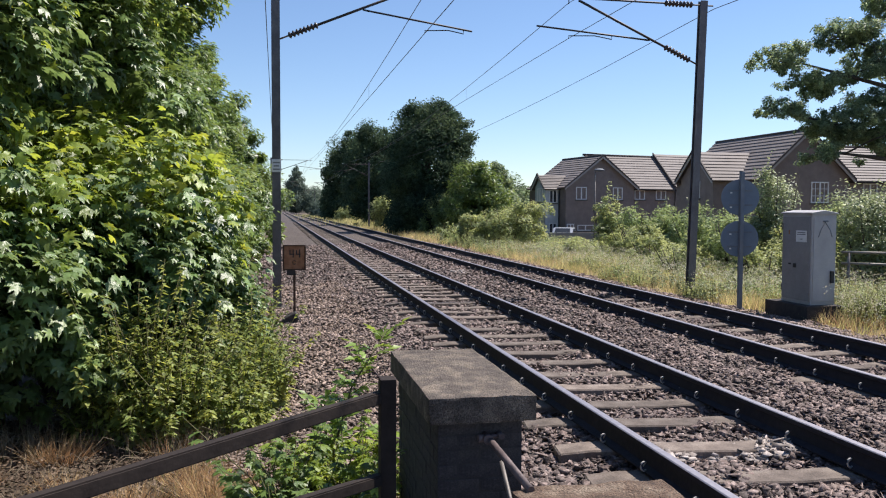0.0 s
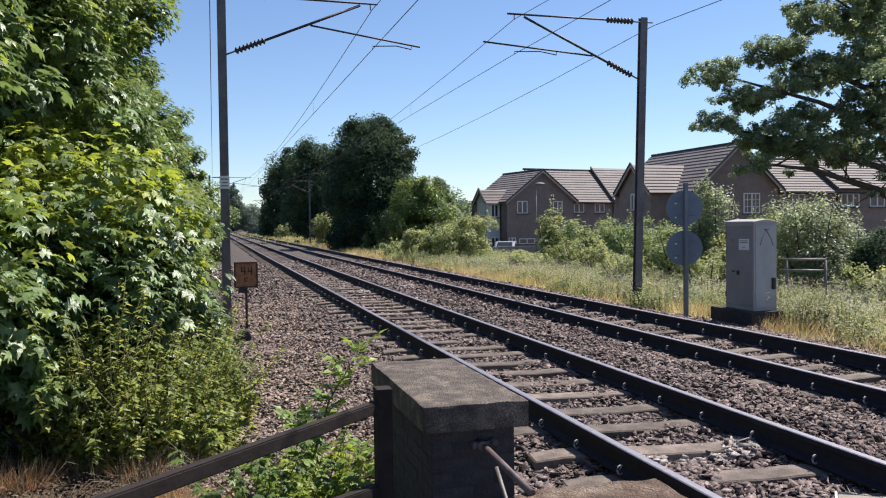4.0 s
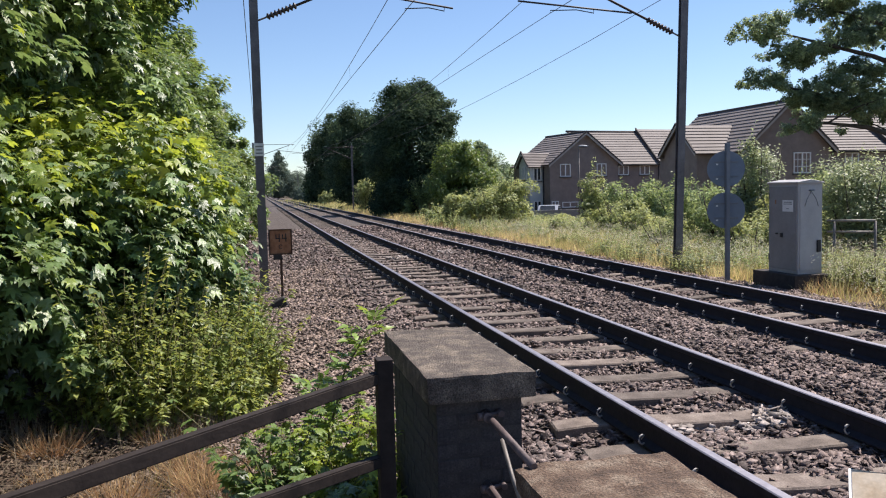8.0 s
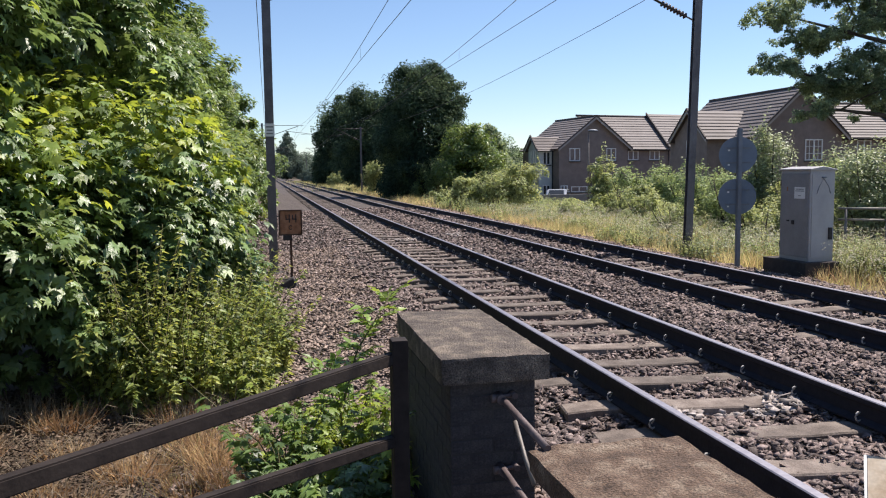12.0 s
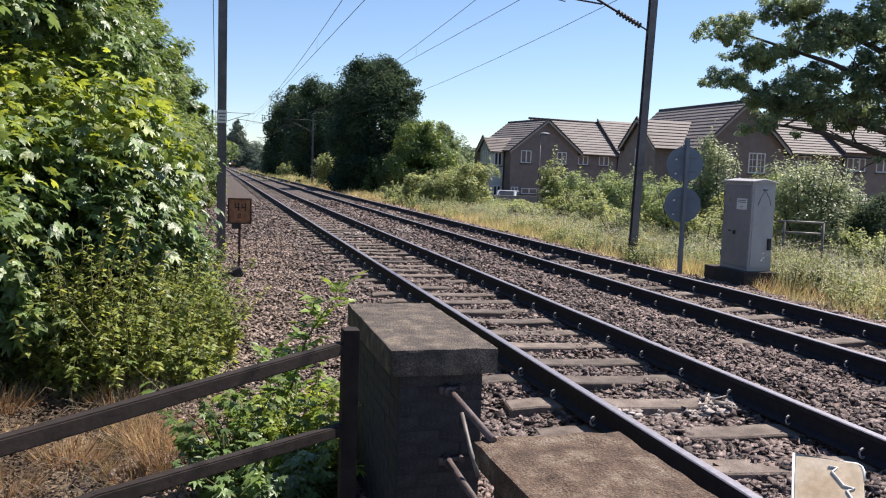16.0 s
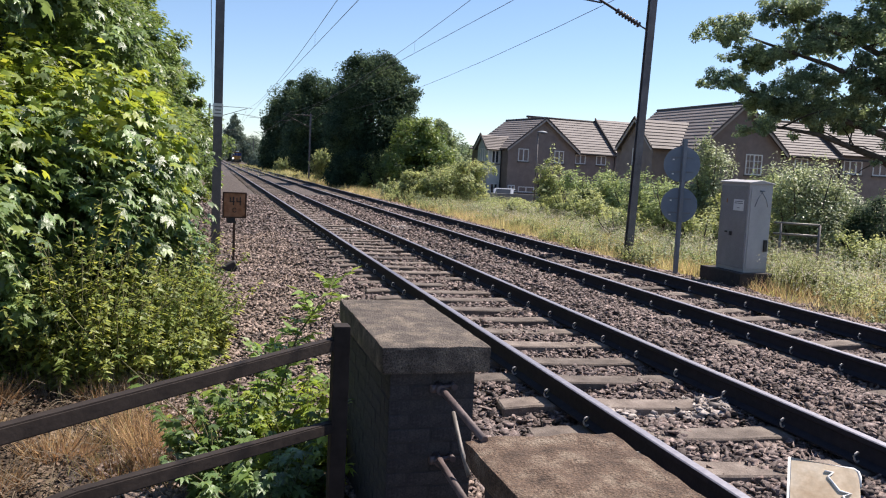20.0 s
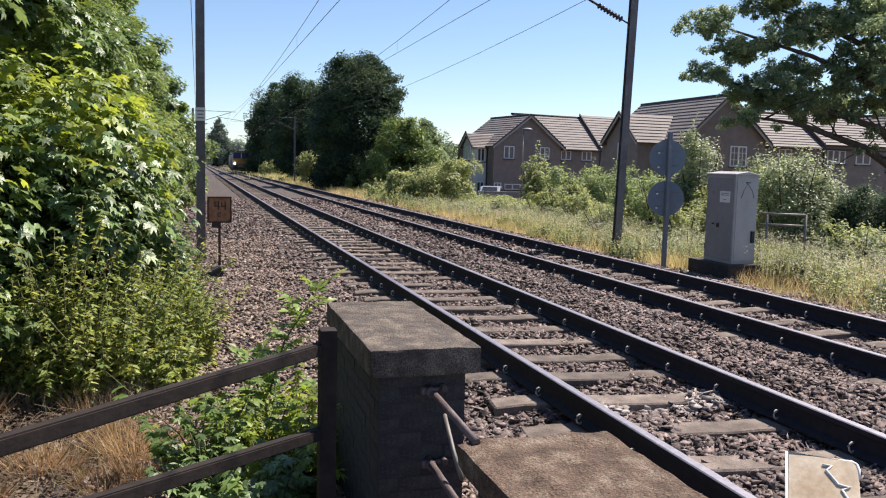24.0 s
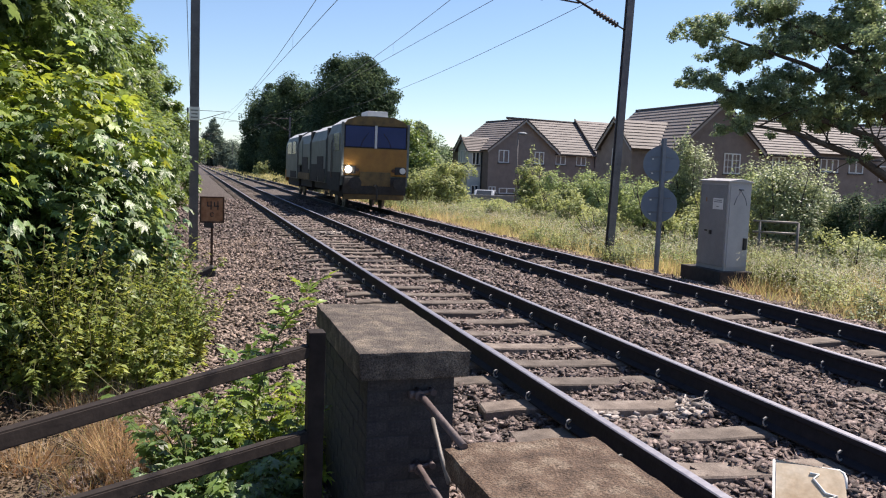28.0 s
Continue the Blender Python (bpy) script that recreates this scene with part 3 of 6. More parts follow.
def mast(name, x, y, top_x, top_z, s, arm_tip, top_tip, cw, zs, label, joint=0.62):
    """A lineside mast with a cantilever. s: the way to the track (+1 or -1)."""
    t = empty(name, pose(x, y, -0.45), label, "railway mast", "overhead line masts")
    lean = (top_x - x) / (top_z + 0.45)

    def X(z):
        return lean * (z + 0.45)

    def P(px, pz, dy=0.0):
        return (px - x, dy, pz + 0.45)
    bm = bmesh.new()
    h = top_z + 0.45
    w, d, th = 0.09, 0.065, 0.014
    sh = Matrix(((1, 0, lean, 0), (0, 1, 0, 0), (0, 0, 1, 0), (0, 0, 0, 1)))
    q = th / 2
    prism(bm, [(-w, -d), (w, -d), (w, -d + th), (q, -d + th), (q, d - th), (w, d - th), (w, d), (-w, d), (-w, d - th), (-q, d - th), (-q, -d + th), (-w, -d + th)], "z", 0, h)
    bmesh.ops.transform(bm, matrix=sh, verts=bm.verts[:])
    part("column", bm, M["mast_steel"], t, "dark weathered steel column")
    part("footing", boxed(-0.3, 0.3, -0.3, 0.3, -0.3, 0.05, 0.02), M["concrete_dark"], t)
    zt, zl = zs
    bm = bmesh.new()
    a = Vector(P(x + X(zt) + s * 0.09, zt))
    b = Vector(P(*top_tip))
    tube(bm, [a.lerp(b, 0.24), b], 0.022, 6)
    part("top_tube", bm, M["dark_steel"], t)
    insulator(t, a.lerp(b, 0.05), a.lerp(b, 0.26))
    bm = bmesh.new()
    c = Vector(P(x + X(zl) + s * 0.09, zl))
    e = a.lerp(b, 0.88) - Vector((0, 0, 0.05))
    tube(bm, [c.lerp(e, 0.25), e], 0.028, 6)
    part("bracket_tube", bm, M["dark_steel"], t)
    bm = bmesh.new()
    tube(bm, [c, c.lerp(e, 0.08)], 0.02, 5)
    part("fixing", bm, M["galv"], t)
    bm = bmesh.new()
    tube(bm, [a, a.lerp(b, 0.07)], 0.02, 5)
    tube(bm, [a - Vector((s * 0.35, 0, 0)), a], 0.02, 5)
    part("fixing", bm, M["galv"], t)
    insulator(t, c.lerp(e, 0.06), c.lerp(e, 0.28))
    j = c.lerp(e, joint) - Vector((0, 0, 0.04))
    tip = Vector(P(*arm_tip))
    bm = bmesh.new()
    tube(bm, [j, tip], 0.02, 6)
    tube(bm, [j, c.lerp(e, joint)], 0.018, 5)
    part("registration_tube", bm, M["dark_steel"], t)
    bm = bmesh.new()
    k = tip.lerp(j, 0.08 if s > 0 else 0.66)
    w_ = Vector(P(*cw))
    tube(bm, [k, k - Vector((0, 0, 0.09)), k.lerp(w_, 0.4) + Vector((0, 0, 0.02)), w_ + Vector((0, 0, 0.06)), w_], 0.012, 5)
    part("steady_arm", bm, M["dark_steel"], t)
    part("wire_clamp", tube(bmesh.new(), [b.lerp(a, 0.05), b.lerp(a, 0.05) - Vector((0, 0, 0.14))], 0.012, 5), M["dark_steel"], t)
    return t


mast_l = mast("overhead_mast", -3.40, MAST_Y, -3.40, 6.75, 1, (0.88, 5.65), (-0.07, 6.54), (-0.19, 5.56), (6.56, 5.30), "dark steel mast with a bracket arm, beside the hedge")
part("number_plate", boxed(-0.1, 0.1, -0.09, -0.07, 2.93, 3.2, 0.004), M["white"], mast_l, "white plate with unreadable marks")
for zz, ww in ((3.13, 0.075), (3.06, 0.06), (2.99, 0.07)):
    part("mark", boxed(-ww, ww, -0.093, -0.0905, zz - 0.014, zz + 0.014), M["concrete_grey"], mast_l, "unreadable dark mark")
mast("overhead_mast", 6.26, MAST_Y, 6.47, 6.62, -1, (2.38, 5.85), (2.97, 6.52), (3.14, 5.60), (6.52, 5.14), "dark steel mast with a bracket arm, in the grass verge", 0.41)


def far_mast(x, y, s):
    c = 0.0 if s > 0 else 3.4
    return mast("overhead_mast", x, y, x, 6.7, s, (c + s * 0.9, 5.65), (c + s * 0.05, 6.5), (c - s * 0.2, 5.55), (6.5, 5.25), "distant dark steel mast with a bracket arm")


for yy in (83.0, 146.0, 210.0):
    far_mast(-3.9, yy, 1)
    far_mast(6.3, yy + 6.0, -1)


def wire_between(pts, r, name, label):
    bm = tube(bmesh.new(), pts, r, 4)
    return tagged(mesh_ob(name, bm, M["wire"]), label, "wire", "overhead wires")


SUP = [-44.0, MAST_Y, 83.0, 146.0, 210.0, 270.0]


def build_wires():
    for c, x1, contact, top, side in ((0.0, -0.19, 5.56, 6.42, "near"), (3.4, 3.14, 5.60, 6.40, "far")):
        cpts, mpts = [], []
        for i, (a, b) in enumerate(zip(SUP, SUP[1:])):
            xa, xb = (x1 if i % 2 else 2 * c - x1), ((2 * c - x1 if c else -0.5) if i % 2 else x1)
            xa = -0.5 if not c and i > 1 and not i % 2 else xa
            for k in range(12):
                u = k / 12
                cpts.append((xa + (xb - xa) * u, a + (b - a) * u, contact))
                mpts.append((xa + (xb - xa) * u, a + (b - a) * u, top - 0.7 * 4 * u * (1 - u)))
        wire_between(cpts, 0.009, "contact_wire", f"thin contact wire over the {side} line")
        wire_between(mpts, 0.009, "catenary_wire", f"sagging catenary wire over the {side} line")
        for p, q in zip(cpts[2::3], mpts[2::3]):
            if 5 < p[1] < 75:
                wire_between([p, q], 0.004, "dropper_wire", "short dropper between contact and catenary wires")
    for x, z, sag in ((-3.63, 6.6, 0.5), (6.75, 6.45, 0.74)):
        pts = []
        for a, b in zip(SUP, SUP[1:]):
            pts += [(x, a + (b - a) * k / 10, z - sag * 4 * k / 10 * (1 - k / 10)) for k in range(10)]
        wire_between(pts, 0.011, "return_wire", "return wire strung behind the masts")


build_wires()

# ---- wall pier, coping and fence ----
def brick_wall(parent, x0, x1, y0, y1, z0, z1, mesh_cache={}):
    """Courses of single bricks round a solid core; z1 is the top."""
    part("core", boxed(x0 + 0.004, x1 - 0.004, y0 + 0.004, y1 - 0.004, z0, z1), M["mortar"], parent, "dark mortar joints")
    L, H, D, J = 0.215, 0.065, 0.1, 0.01
    for key, ln in (("full", L), ("half", D)):
        if key not in mesh_cache:
            me = bpy.data.meshes.new("brick")
            bm = boxed(-ln / 2, ln / 2, -D / 2, D / 2, -H / 2, H / 2, 0.005)
            bm.to_mesh(me)
            bm.free()
            me.materials.append(M["brick_dark"])
            mesh_cache[key] = me
    z, course = z1 - H / 2, 0
    while z > z0:
        for (ax, lo, hi, fixed) in (("x", x0, x1, y0 + D / 2), ("y", y0 + D, y1, x0 + D / 2), ("y", y0 + D, y1, x1 - D / 2)):
            p = lo
            first = course % 2
            while p < hi - 0.06:
                key = "half" if first or hi - p < 0.2 else "full"
                first = False
                ln = L if key == "full" else D
                b = new("brick", mesh_cache[key])
                b.parent = parent
                c = p + ln / 2
                b.location = (c, fixed + rng.normal(0, 0.0015), z) if ax == "x" else (fixed + rng.normal(0, 0.0015), c, z)
                if ax == "y":
                    b.rotation_euler.z = math.pi / 2
                p += ln + J
        z -= H + J
        course += 1


def rough_slab(x0, x1, y0, y1, z0, z1, cuts=14, amp=0.006):
    bm = boxed(x0, x1, y0, y1, z0, z1, 0.012)
    bmesh.ops.subdivide_edges(bm, edges=[e for e in bm.edges if e.calc_length() > 0.1], cuts=cuts, use_grid_fill=True)
    for v in bm.verts:
        p = v.co * 9
        v.co += Vector((noise.noise(p), noise.noise(p + Vector((7, 1, 3))), noise.noise(p + Vector((2, 9, 5))))) * amp
    return bm


pier = empty("brick_pier", pose(0, 0, 0), "sooty brick pier with an overhanging concrete cap", "pier")
brick_wall(pier, -2.61, -2.165, 5.68, 6.97, -0.5, 0.625)
part("cap", rough_slab(-2.665, -2.108, 5.62, 7.03, 0.625, 0.76), M["coping"], pier, "weathered concrete cap with pale lichen")
wall = empty("low_wall", pose(0, 0, 0), "low wall with a brown weathered stone coping", "wall")
part("coping", rough_slab(-2.375, -1.655, 2.6, 5.16, 0.34, 0.45, 22, 0.014), M["coping_brown"], wall, "brown stone coping with chipped edges")
part("wall_body", rough_slab(-2.3, -1.75, 2.7, 5.08, -0.5, 0.335), M["brick_dark"], wall)


def fence_bar(a, b, w, h):
    """A flat bar from a to b, w thick and h high."""
    a, b = Vector(a), Vector(b)
    d = b - a
    n = Vector((-d.y, d.x, 0)).normalized() * w / 2
    bm = bmesh.new()
    vs = [bm.verts.new(p + s * n + Vector((0, 0, z))) for p in (a, b) for s in (-1, 1) for z in (-h / 2, h / 2)]
    for q in ((0, 1, 3, 2), (4, 6, 7, 5), (0, 2, 6, 4), (1, 5, 7, 3), (0, 4, 5, 1), (2, 3, 7, 6)):
        bm.faces.new([vs[i] for i in q])
    bmesh.ops.recalc_face_normals(bm, faces=bm.faces[:])
    bmesh.ops.bevel(bm, geom=bm.edges[:], offset=0.006, segments=2, affect="EDGES")
    return bm


fence = empty("post_and_rail_fence", pose(0, 0, 0), "dark two-rail fence running from the brick pier", "fence")
part("post", boxed(-2.915, -2.838, 5.55, 5.65, -0.6, 0.88, 0.008), M["fence"], fence)
part("post", boxed(-6.35, -6.25, 2.15, 2.25, -0.8, 0.85, 0.008), M["fence"], fence)
part("rail", fence_bar((-2.9, 5.6, 0.79), (-6.3, 2.2, 0.79), 0.05, 0.058), M["fence"], fence)
lower = [(-2.87, 5.62, 0.385), (-3.44, 5.08, 0.445), (-3.89, 4.62, 0.505), (-6.3, 2.2, 0.5)]
for a, b in zip(lower, lower[1:]):
    d = (Vector(b) - Vector(a)).normalized() * 0.012
    part("rail", fence_bar(Vector(a) - d, Vector(b) + d, 0.05, 0.055), M["fence"], fence, "sagging lower rail")


handrail = empty("pipe_rail", pose(0, 0, 0), "weathered grey pipe handrails clamped to the brick pier", "handrail")
for z, x, x1, z1 in ((0.545, -2.365, -2.305, 0.46), (0.175, -2.355, -2.365, 0.17)):
    part("pipe", tube(bmesh.new(), [(x, 5.69, z + 0.01), (x1, 5.1, z1)], 0.018, 12), M["pipe"], handrail)
    bm = tube(bmesh.new(), [(x - 0.03, 5.64, z), (x + 0.08, 5.64, z + 0.012)], 0.011, 8)
    tube(bm, [(x - 0.045, 5.64, z), (x - 0.015, 5.64, z)], 0.02, 10)
    tube(bm, [(x + 0.07, 5.61, z + 0.012), (x + 0.07, 5.67, z + 0.012)], 0.016, 8)
    tube(bm, [(x, 5.6, z), (x, 5.63, z)], 0.025, 12)
    part("clamp", bm, M["pipe"], handrail, "rusty pipe clamp with a bolt")
part("stay", tube(bmesh.new(), [(-2.315, 5.55, 0.45), (-2.31, 5.4, 0.31), (-2.3, 5.3, 0.22)], 0.011, 6), M["galv"], handrail, "thin steel stay")

# white plate of a trespass guard beside the coping
plate = empty("guard_plate", pose(-1.484, 3.96, 0.311, -55, 0, -37.6), "leaning white-edged metal plate with a rusty beige face, beside the track", "plate")
bm = prism(bmesh.new(), [(-0.12, -0.1), (0.12, -0.1), (0.12, 0.465), (0.115, 0.485), (0.1, 0.497), (-0.12, 0.5)], "y", -0.008, 0.05)
bmesh.ops.bevel(bm, geom=bm.edges[:], offset=0.003, segments=1, affect="EDGES")
part("face", bm, M["plate"], plate)
bm = tube(bmesh.new(), [(-0.12, -0.006, -0.1), (-0.12, -0.006, 0.5), (0.1, -0.006, 0.498), (0.115, -0.006, 0.486), (0.121, -0.006, 0.465), (0.121, -0.006, 0.42)], [0.005, 0.007, 0.0035, 0.005, 0.006, 0.003], 8)
part("edge_strip", bm, M["white"], plate, "flaking white edge")
bm = tube(bmesh.new(), [(0.0, -0.01, 0.462), (0.03, -0.01, 0.462), (0.012, -0.01, 0.44), (0.05, -0.01, 0.385), (0.088, -0.01, 0.38), (0.062, -0.01, 0.365), (0.09, -0.01, 0.31), (0.1, -0.01, 0.23)], 0.005, 6)
part("paint_run", bm, M["white"], plate, "squiggle of white paint")
part("leg", boxed(-0.03, 0.03, 0.052, 0.08, -0.85, 0.45), M["galv"], plate)

# ---- lineside things ----
cab = empty("location_cabinet", pose(6.46, 15.3, -0.42), "grey metal trackside equipment cabinet on a dark concrete plinth", "cabinet")
part("plinth", boxed(-0.16, 0.62, -0.14, 1.2, -0.2, 0.33, 0.02), M["concrete_dark"], cab, "dark stained concrete plinth")
part("body", boxed(0, 0.52, 0, 0.9, 0.33, 2.06, 0.012), M["cabinet"], cab)
bm = prism(bmesh.new(), [(-0.03, 2.055), (0.55, 2.055), (0.55, 2.075), (0.26, 2.13), (-0.03, 2.085)], "y", -0.03, 0.93)
bmesh.ops.bevel(bm, geom=bm.edges[:], offset=0.006, segments=1, affect="EDGES")
part("roof", bm, M["cabinet"], cab, "shallow pitched metal roof")
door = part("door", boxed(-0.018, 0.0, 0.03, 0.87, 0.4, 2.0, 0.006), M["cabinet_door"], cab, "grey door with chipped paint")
part("notice", boxed(-0.024, -0.018, 0.12, 0.44, 1.52, 1.74, 0.002), M["white"], door, "white notice with unreadable marks")
for zz, ww in ((1.7, 0.24), (1.665, 0.26), (1.575, 0.08)):
    part("mark", boxed(-0.0255, -0.0242, 0.28 - ww / 2, 0.28 + ww / 2, zz - 0.008, zz + 0.008), M["concrete_grey"], door, "unreadable dark line")
part("lock", boxed(-0.045, -0.018, 0.43, 0.49, 1.02, 1.1, 0.008), M["black"], door)
part("lock", boxed(-0.036, -0.018, 0.58, 0.65, 1.07, 1.1, 0.006), M["black"], door)
part("chip", boxed(-0.0195, -0.0175, 0.64, 0.68, 1.66, 1.74, 0.0), M["rust_board"], door, "rusty paint chip")
for hy in (0.35, 1.55):
    part("hinge", boxed(-0.028, -0.016, 0.85, 0.88, hy + 0.2, hy + 0.32, 0.004), M["galv"], door)
side = part("side_panel", boxed(0.035, 0.485, -0.014, 0.0, 0.4, 2.0, 0.005), M["cabinet"], cab)
part("lifting_eye", tube(bmesh.new(), [(0.22, -0.028, 1.92), (0.32, -0.028, 1.92)], 0.014, 8), M["disc_post"], side)
bm = tube(bmesh.new(), [(0.42, -0.018, 1.62), (0.38, -0.018, 1.75), (0.27, -0.018, 1.9), (0.18, -0.018, 1.76), (0.13, -0.018, 1.62)], 0.006, 6)
part("chain", bm, M["disc_post"], side)
part("cable_box", boxed(0.39, 0.46, -0.055, -0.014, 0.75, 0.98, 0.01), M["black"], side)

disc = empty("disc_sign", pose(6.03, 17.0, -0.45), "two grey-blue discs on one post, seen from behind", "sign")
part("post", boxed(-0.04, 0.04, -0.05, 0.03, 0, 2.95, 0.006), M["disc_post"], disc)
for z in (2.42, 1.56):
    m = pose(0, 0.045, z, 0, 0, -24)
    bm = bmesh.new()
    bmesh.ops.create_cone(bm, cap_ends=True, segments=48, radius1=0.375, radius2=0.375, depth=0.012, matrix=m @ pose(0, 0, 0, 90, 0, 0))
    d = part("disc", bm, M["disc"], disc)
    for dz in (-0.16, 0.14):
        part("channel", boxed(-0.24, 0.24, -0.022, -0.004, dz - 0.016, dz + 0.016, 0.003, m=m), M["disc_post"], d, "horizontal stiffening channel")
        part("bolt", boxed(-0.2, -0.16, -0.03, -0.02, dz - 0.06, dz - 0.03, 0.004, m=m), M["white"], d, "pale bolt head")

board = empty("speed_board", pose(-3.08, 17.3, -0.45), "rusted orange square board on a short post beside the hedge", "sign")
part("post", boxed(-0.022, 0.022, 0.0, 0.04, 0, 1.1, 0.004), M["rust_dark"], board)
pan = part("panel", boxed(-0.2, 0.2, -0.015, 0.015, 1.0, 1.46, 0.03), M["rust_board"], board, "faded orange face with worn figures")
bm = bmesh.new()
for x0, x1, z0, z1 in ((-0.215, -0.19, 0.99, 1.47), (0.19, 0.215, 0.99, 1.47), (-0.19, 0.19, 1.445, 1.47), (-0.19, 0.19, 0.99, 1.015)):
    box(bm, x0, x1, -0.03, 0.02, z0, z1, 0.006)
part("rim", bm, M["rust_dark"], pan, "dark rusted rim")
for fx in (-0.09, 0.03):
    bm = bmesh.new()
    box(bm, fx, fx + 0.09, -0.019, -0.0155, 1.285, 1.305)
    box(bm, fx + 0.06, fx + 0.08, -0.019, -0.0155, 1.23, 1.385)
    box(bm, fx, fx + 0.02, -0.019, -0.0155, 1.305, 1.37)
    part("figure", bm, M["black"], pan, "worn dark mark")
bm = tube(bmesh.new(), [(0.03 * math.cos(a), -0.017, 1.14 + 0.04 * math.sin(a)) for a in np.linspace(0.3, 6.0, 9)], 0.007, 5)
part("figure", bm, M["black"], pan, "worn dark mark")
part("hood", prism(bmesh.new(), [(-0.14, 0.9), (0.04, 0.9), (0.0, 0.99), (-0.14, 0.99)], "y", -0.05, 0.06), M["black"], board)
bm = prism(bmesh.new(), [(-0.3, 0.0), (0.13, 0.0), (0.02, 0.22), (-0.18, 0.12)], "y", -0.26, 0.02)
bmesh.ops.bevel(bm, geom=bm.edges[:], offset=0.015, segments=1, affect="EDGES")
part("foot", bm, M["black"], board, "black wedge-shaped foot")

gate = empty("tube_barrier", pose(9.42, 18.3, -0.6, 0, 0, -36), "galvanised tube barrier in the scrub", "barrier")
for zz in (1.34, 1.08):
    part("rail", tube(bmesh.new(), [(0, 0, zz), (1.0, 0, zz)], 0.03, 8), M["galv"], gate)
for xx in (0.16, 1.0):
    part("post", tube(bmesh.new(), [(xx, 0, -0.1), (xx, 0, 1.34)], 0.032, 8), M["galv"], gate)

# ---- hedge and undergrowth on the near side ----
def gz(x, y):
    return float(ground_z(np.array(x, float), np.array(y, float)))


for i, y in enumerate(np.arange(9.0, 100.0, 4.6)):
    t = empty("hedge_tree", pose((-7.5 if y < 11 else (-6.9 if y < 16 else -6.3)) + 0.25 * math.sin(i * 1.7), y, -0.5), "tall dense green tree of the lineside hedge", "tree", "lineside hedge")
    h = 7.2 + 0.5 * math.sin(i * 2.3)
    bm = bmesh.new()
    tube(bm, [(0, 0, -0.1), (0.2, 0.1, 2.5), (0, 0, h * 0.75)], [0.16, 0.12, 0.04], 7)
    for k in range(5):
        a = k * 1.3 + i
        tube(bm, [(0.1, 0.05, 1.0 + k * 0.7), (0.8 * math.cos(a), 0.8 * math.sin(a), 2.0 + k * 0.7), (1.2 * math.cos(a), 1.2 * math.sin(a), 2.3 + k * 0.75)], [0.06, 0.04, 0.01], 5)
    part("trunk", bm, M["bark"], t)
    bl = []
    for k in range(13):
        f = k / 12
        zc = (3.9 if y < 16 else 0.9) + f * (h - (4.6 if y < 16 else 1.7))
        w = (2.0 if y < 16 else 2.4) - 1.75 * max(0.0, f - 0.3) ** 1.1
        a = k * 2.4 + i * 0.7
        if y < 11:
            bl.append((0.3 - 0.6 * f + 0.55 * w * math.cos(a), 1.7 * math.sin(a), zc, (0.5 * w + 0.15) * (0.8 + 0.35 * math.sin(k * 5.1)), 1.1 + 0.25 * math.sin(k * 3.7), 0.75 + 0.15 * math.cos(k * 2.9)))
        else:
            bl.append((0.3 - 0.6 * f + 0.55 * w * math.cos(a), 1.8 * math.sin(a), zc, (0.62 * w + 0.22) * (0.93 + 0.14 * math.sin(k * 5.1)), 1.45, 0.95 + 0.12 * math.cos(k * 2.9)))
    n = 56000 if y < 24 else (40000 if y < 34 else 12000)
    if y < 11:
        p, o = clumped(bl, 17000, 0.3, 0.24, 40)
        up = rng.random(len(p)) < 0.22
        leaves("crown", p[~up], o[~up], 0.125, M["leaf_syc"], t, LEAF_LOBED, 0.4, 0.4, 0.85)
        leaves("lit_young_foliage", p[up], o[up], 0.1, M["leaf_young_lit"], t, LEAF_LOBED, 0.3, 0.55, 0.6)
    else:
        p, o = clumped(bl, n, 0.3, 0.26, 190)
        leaves("crown", p, o, 0.11 if y < 24 else (0.13 if y < 34 else 0.2), M["leaf_hedge"], t, LEAF_THREE if y < 34 else LEAF_OVAL, 0.35, 0.45, 0.8)

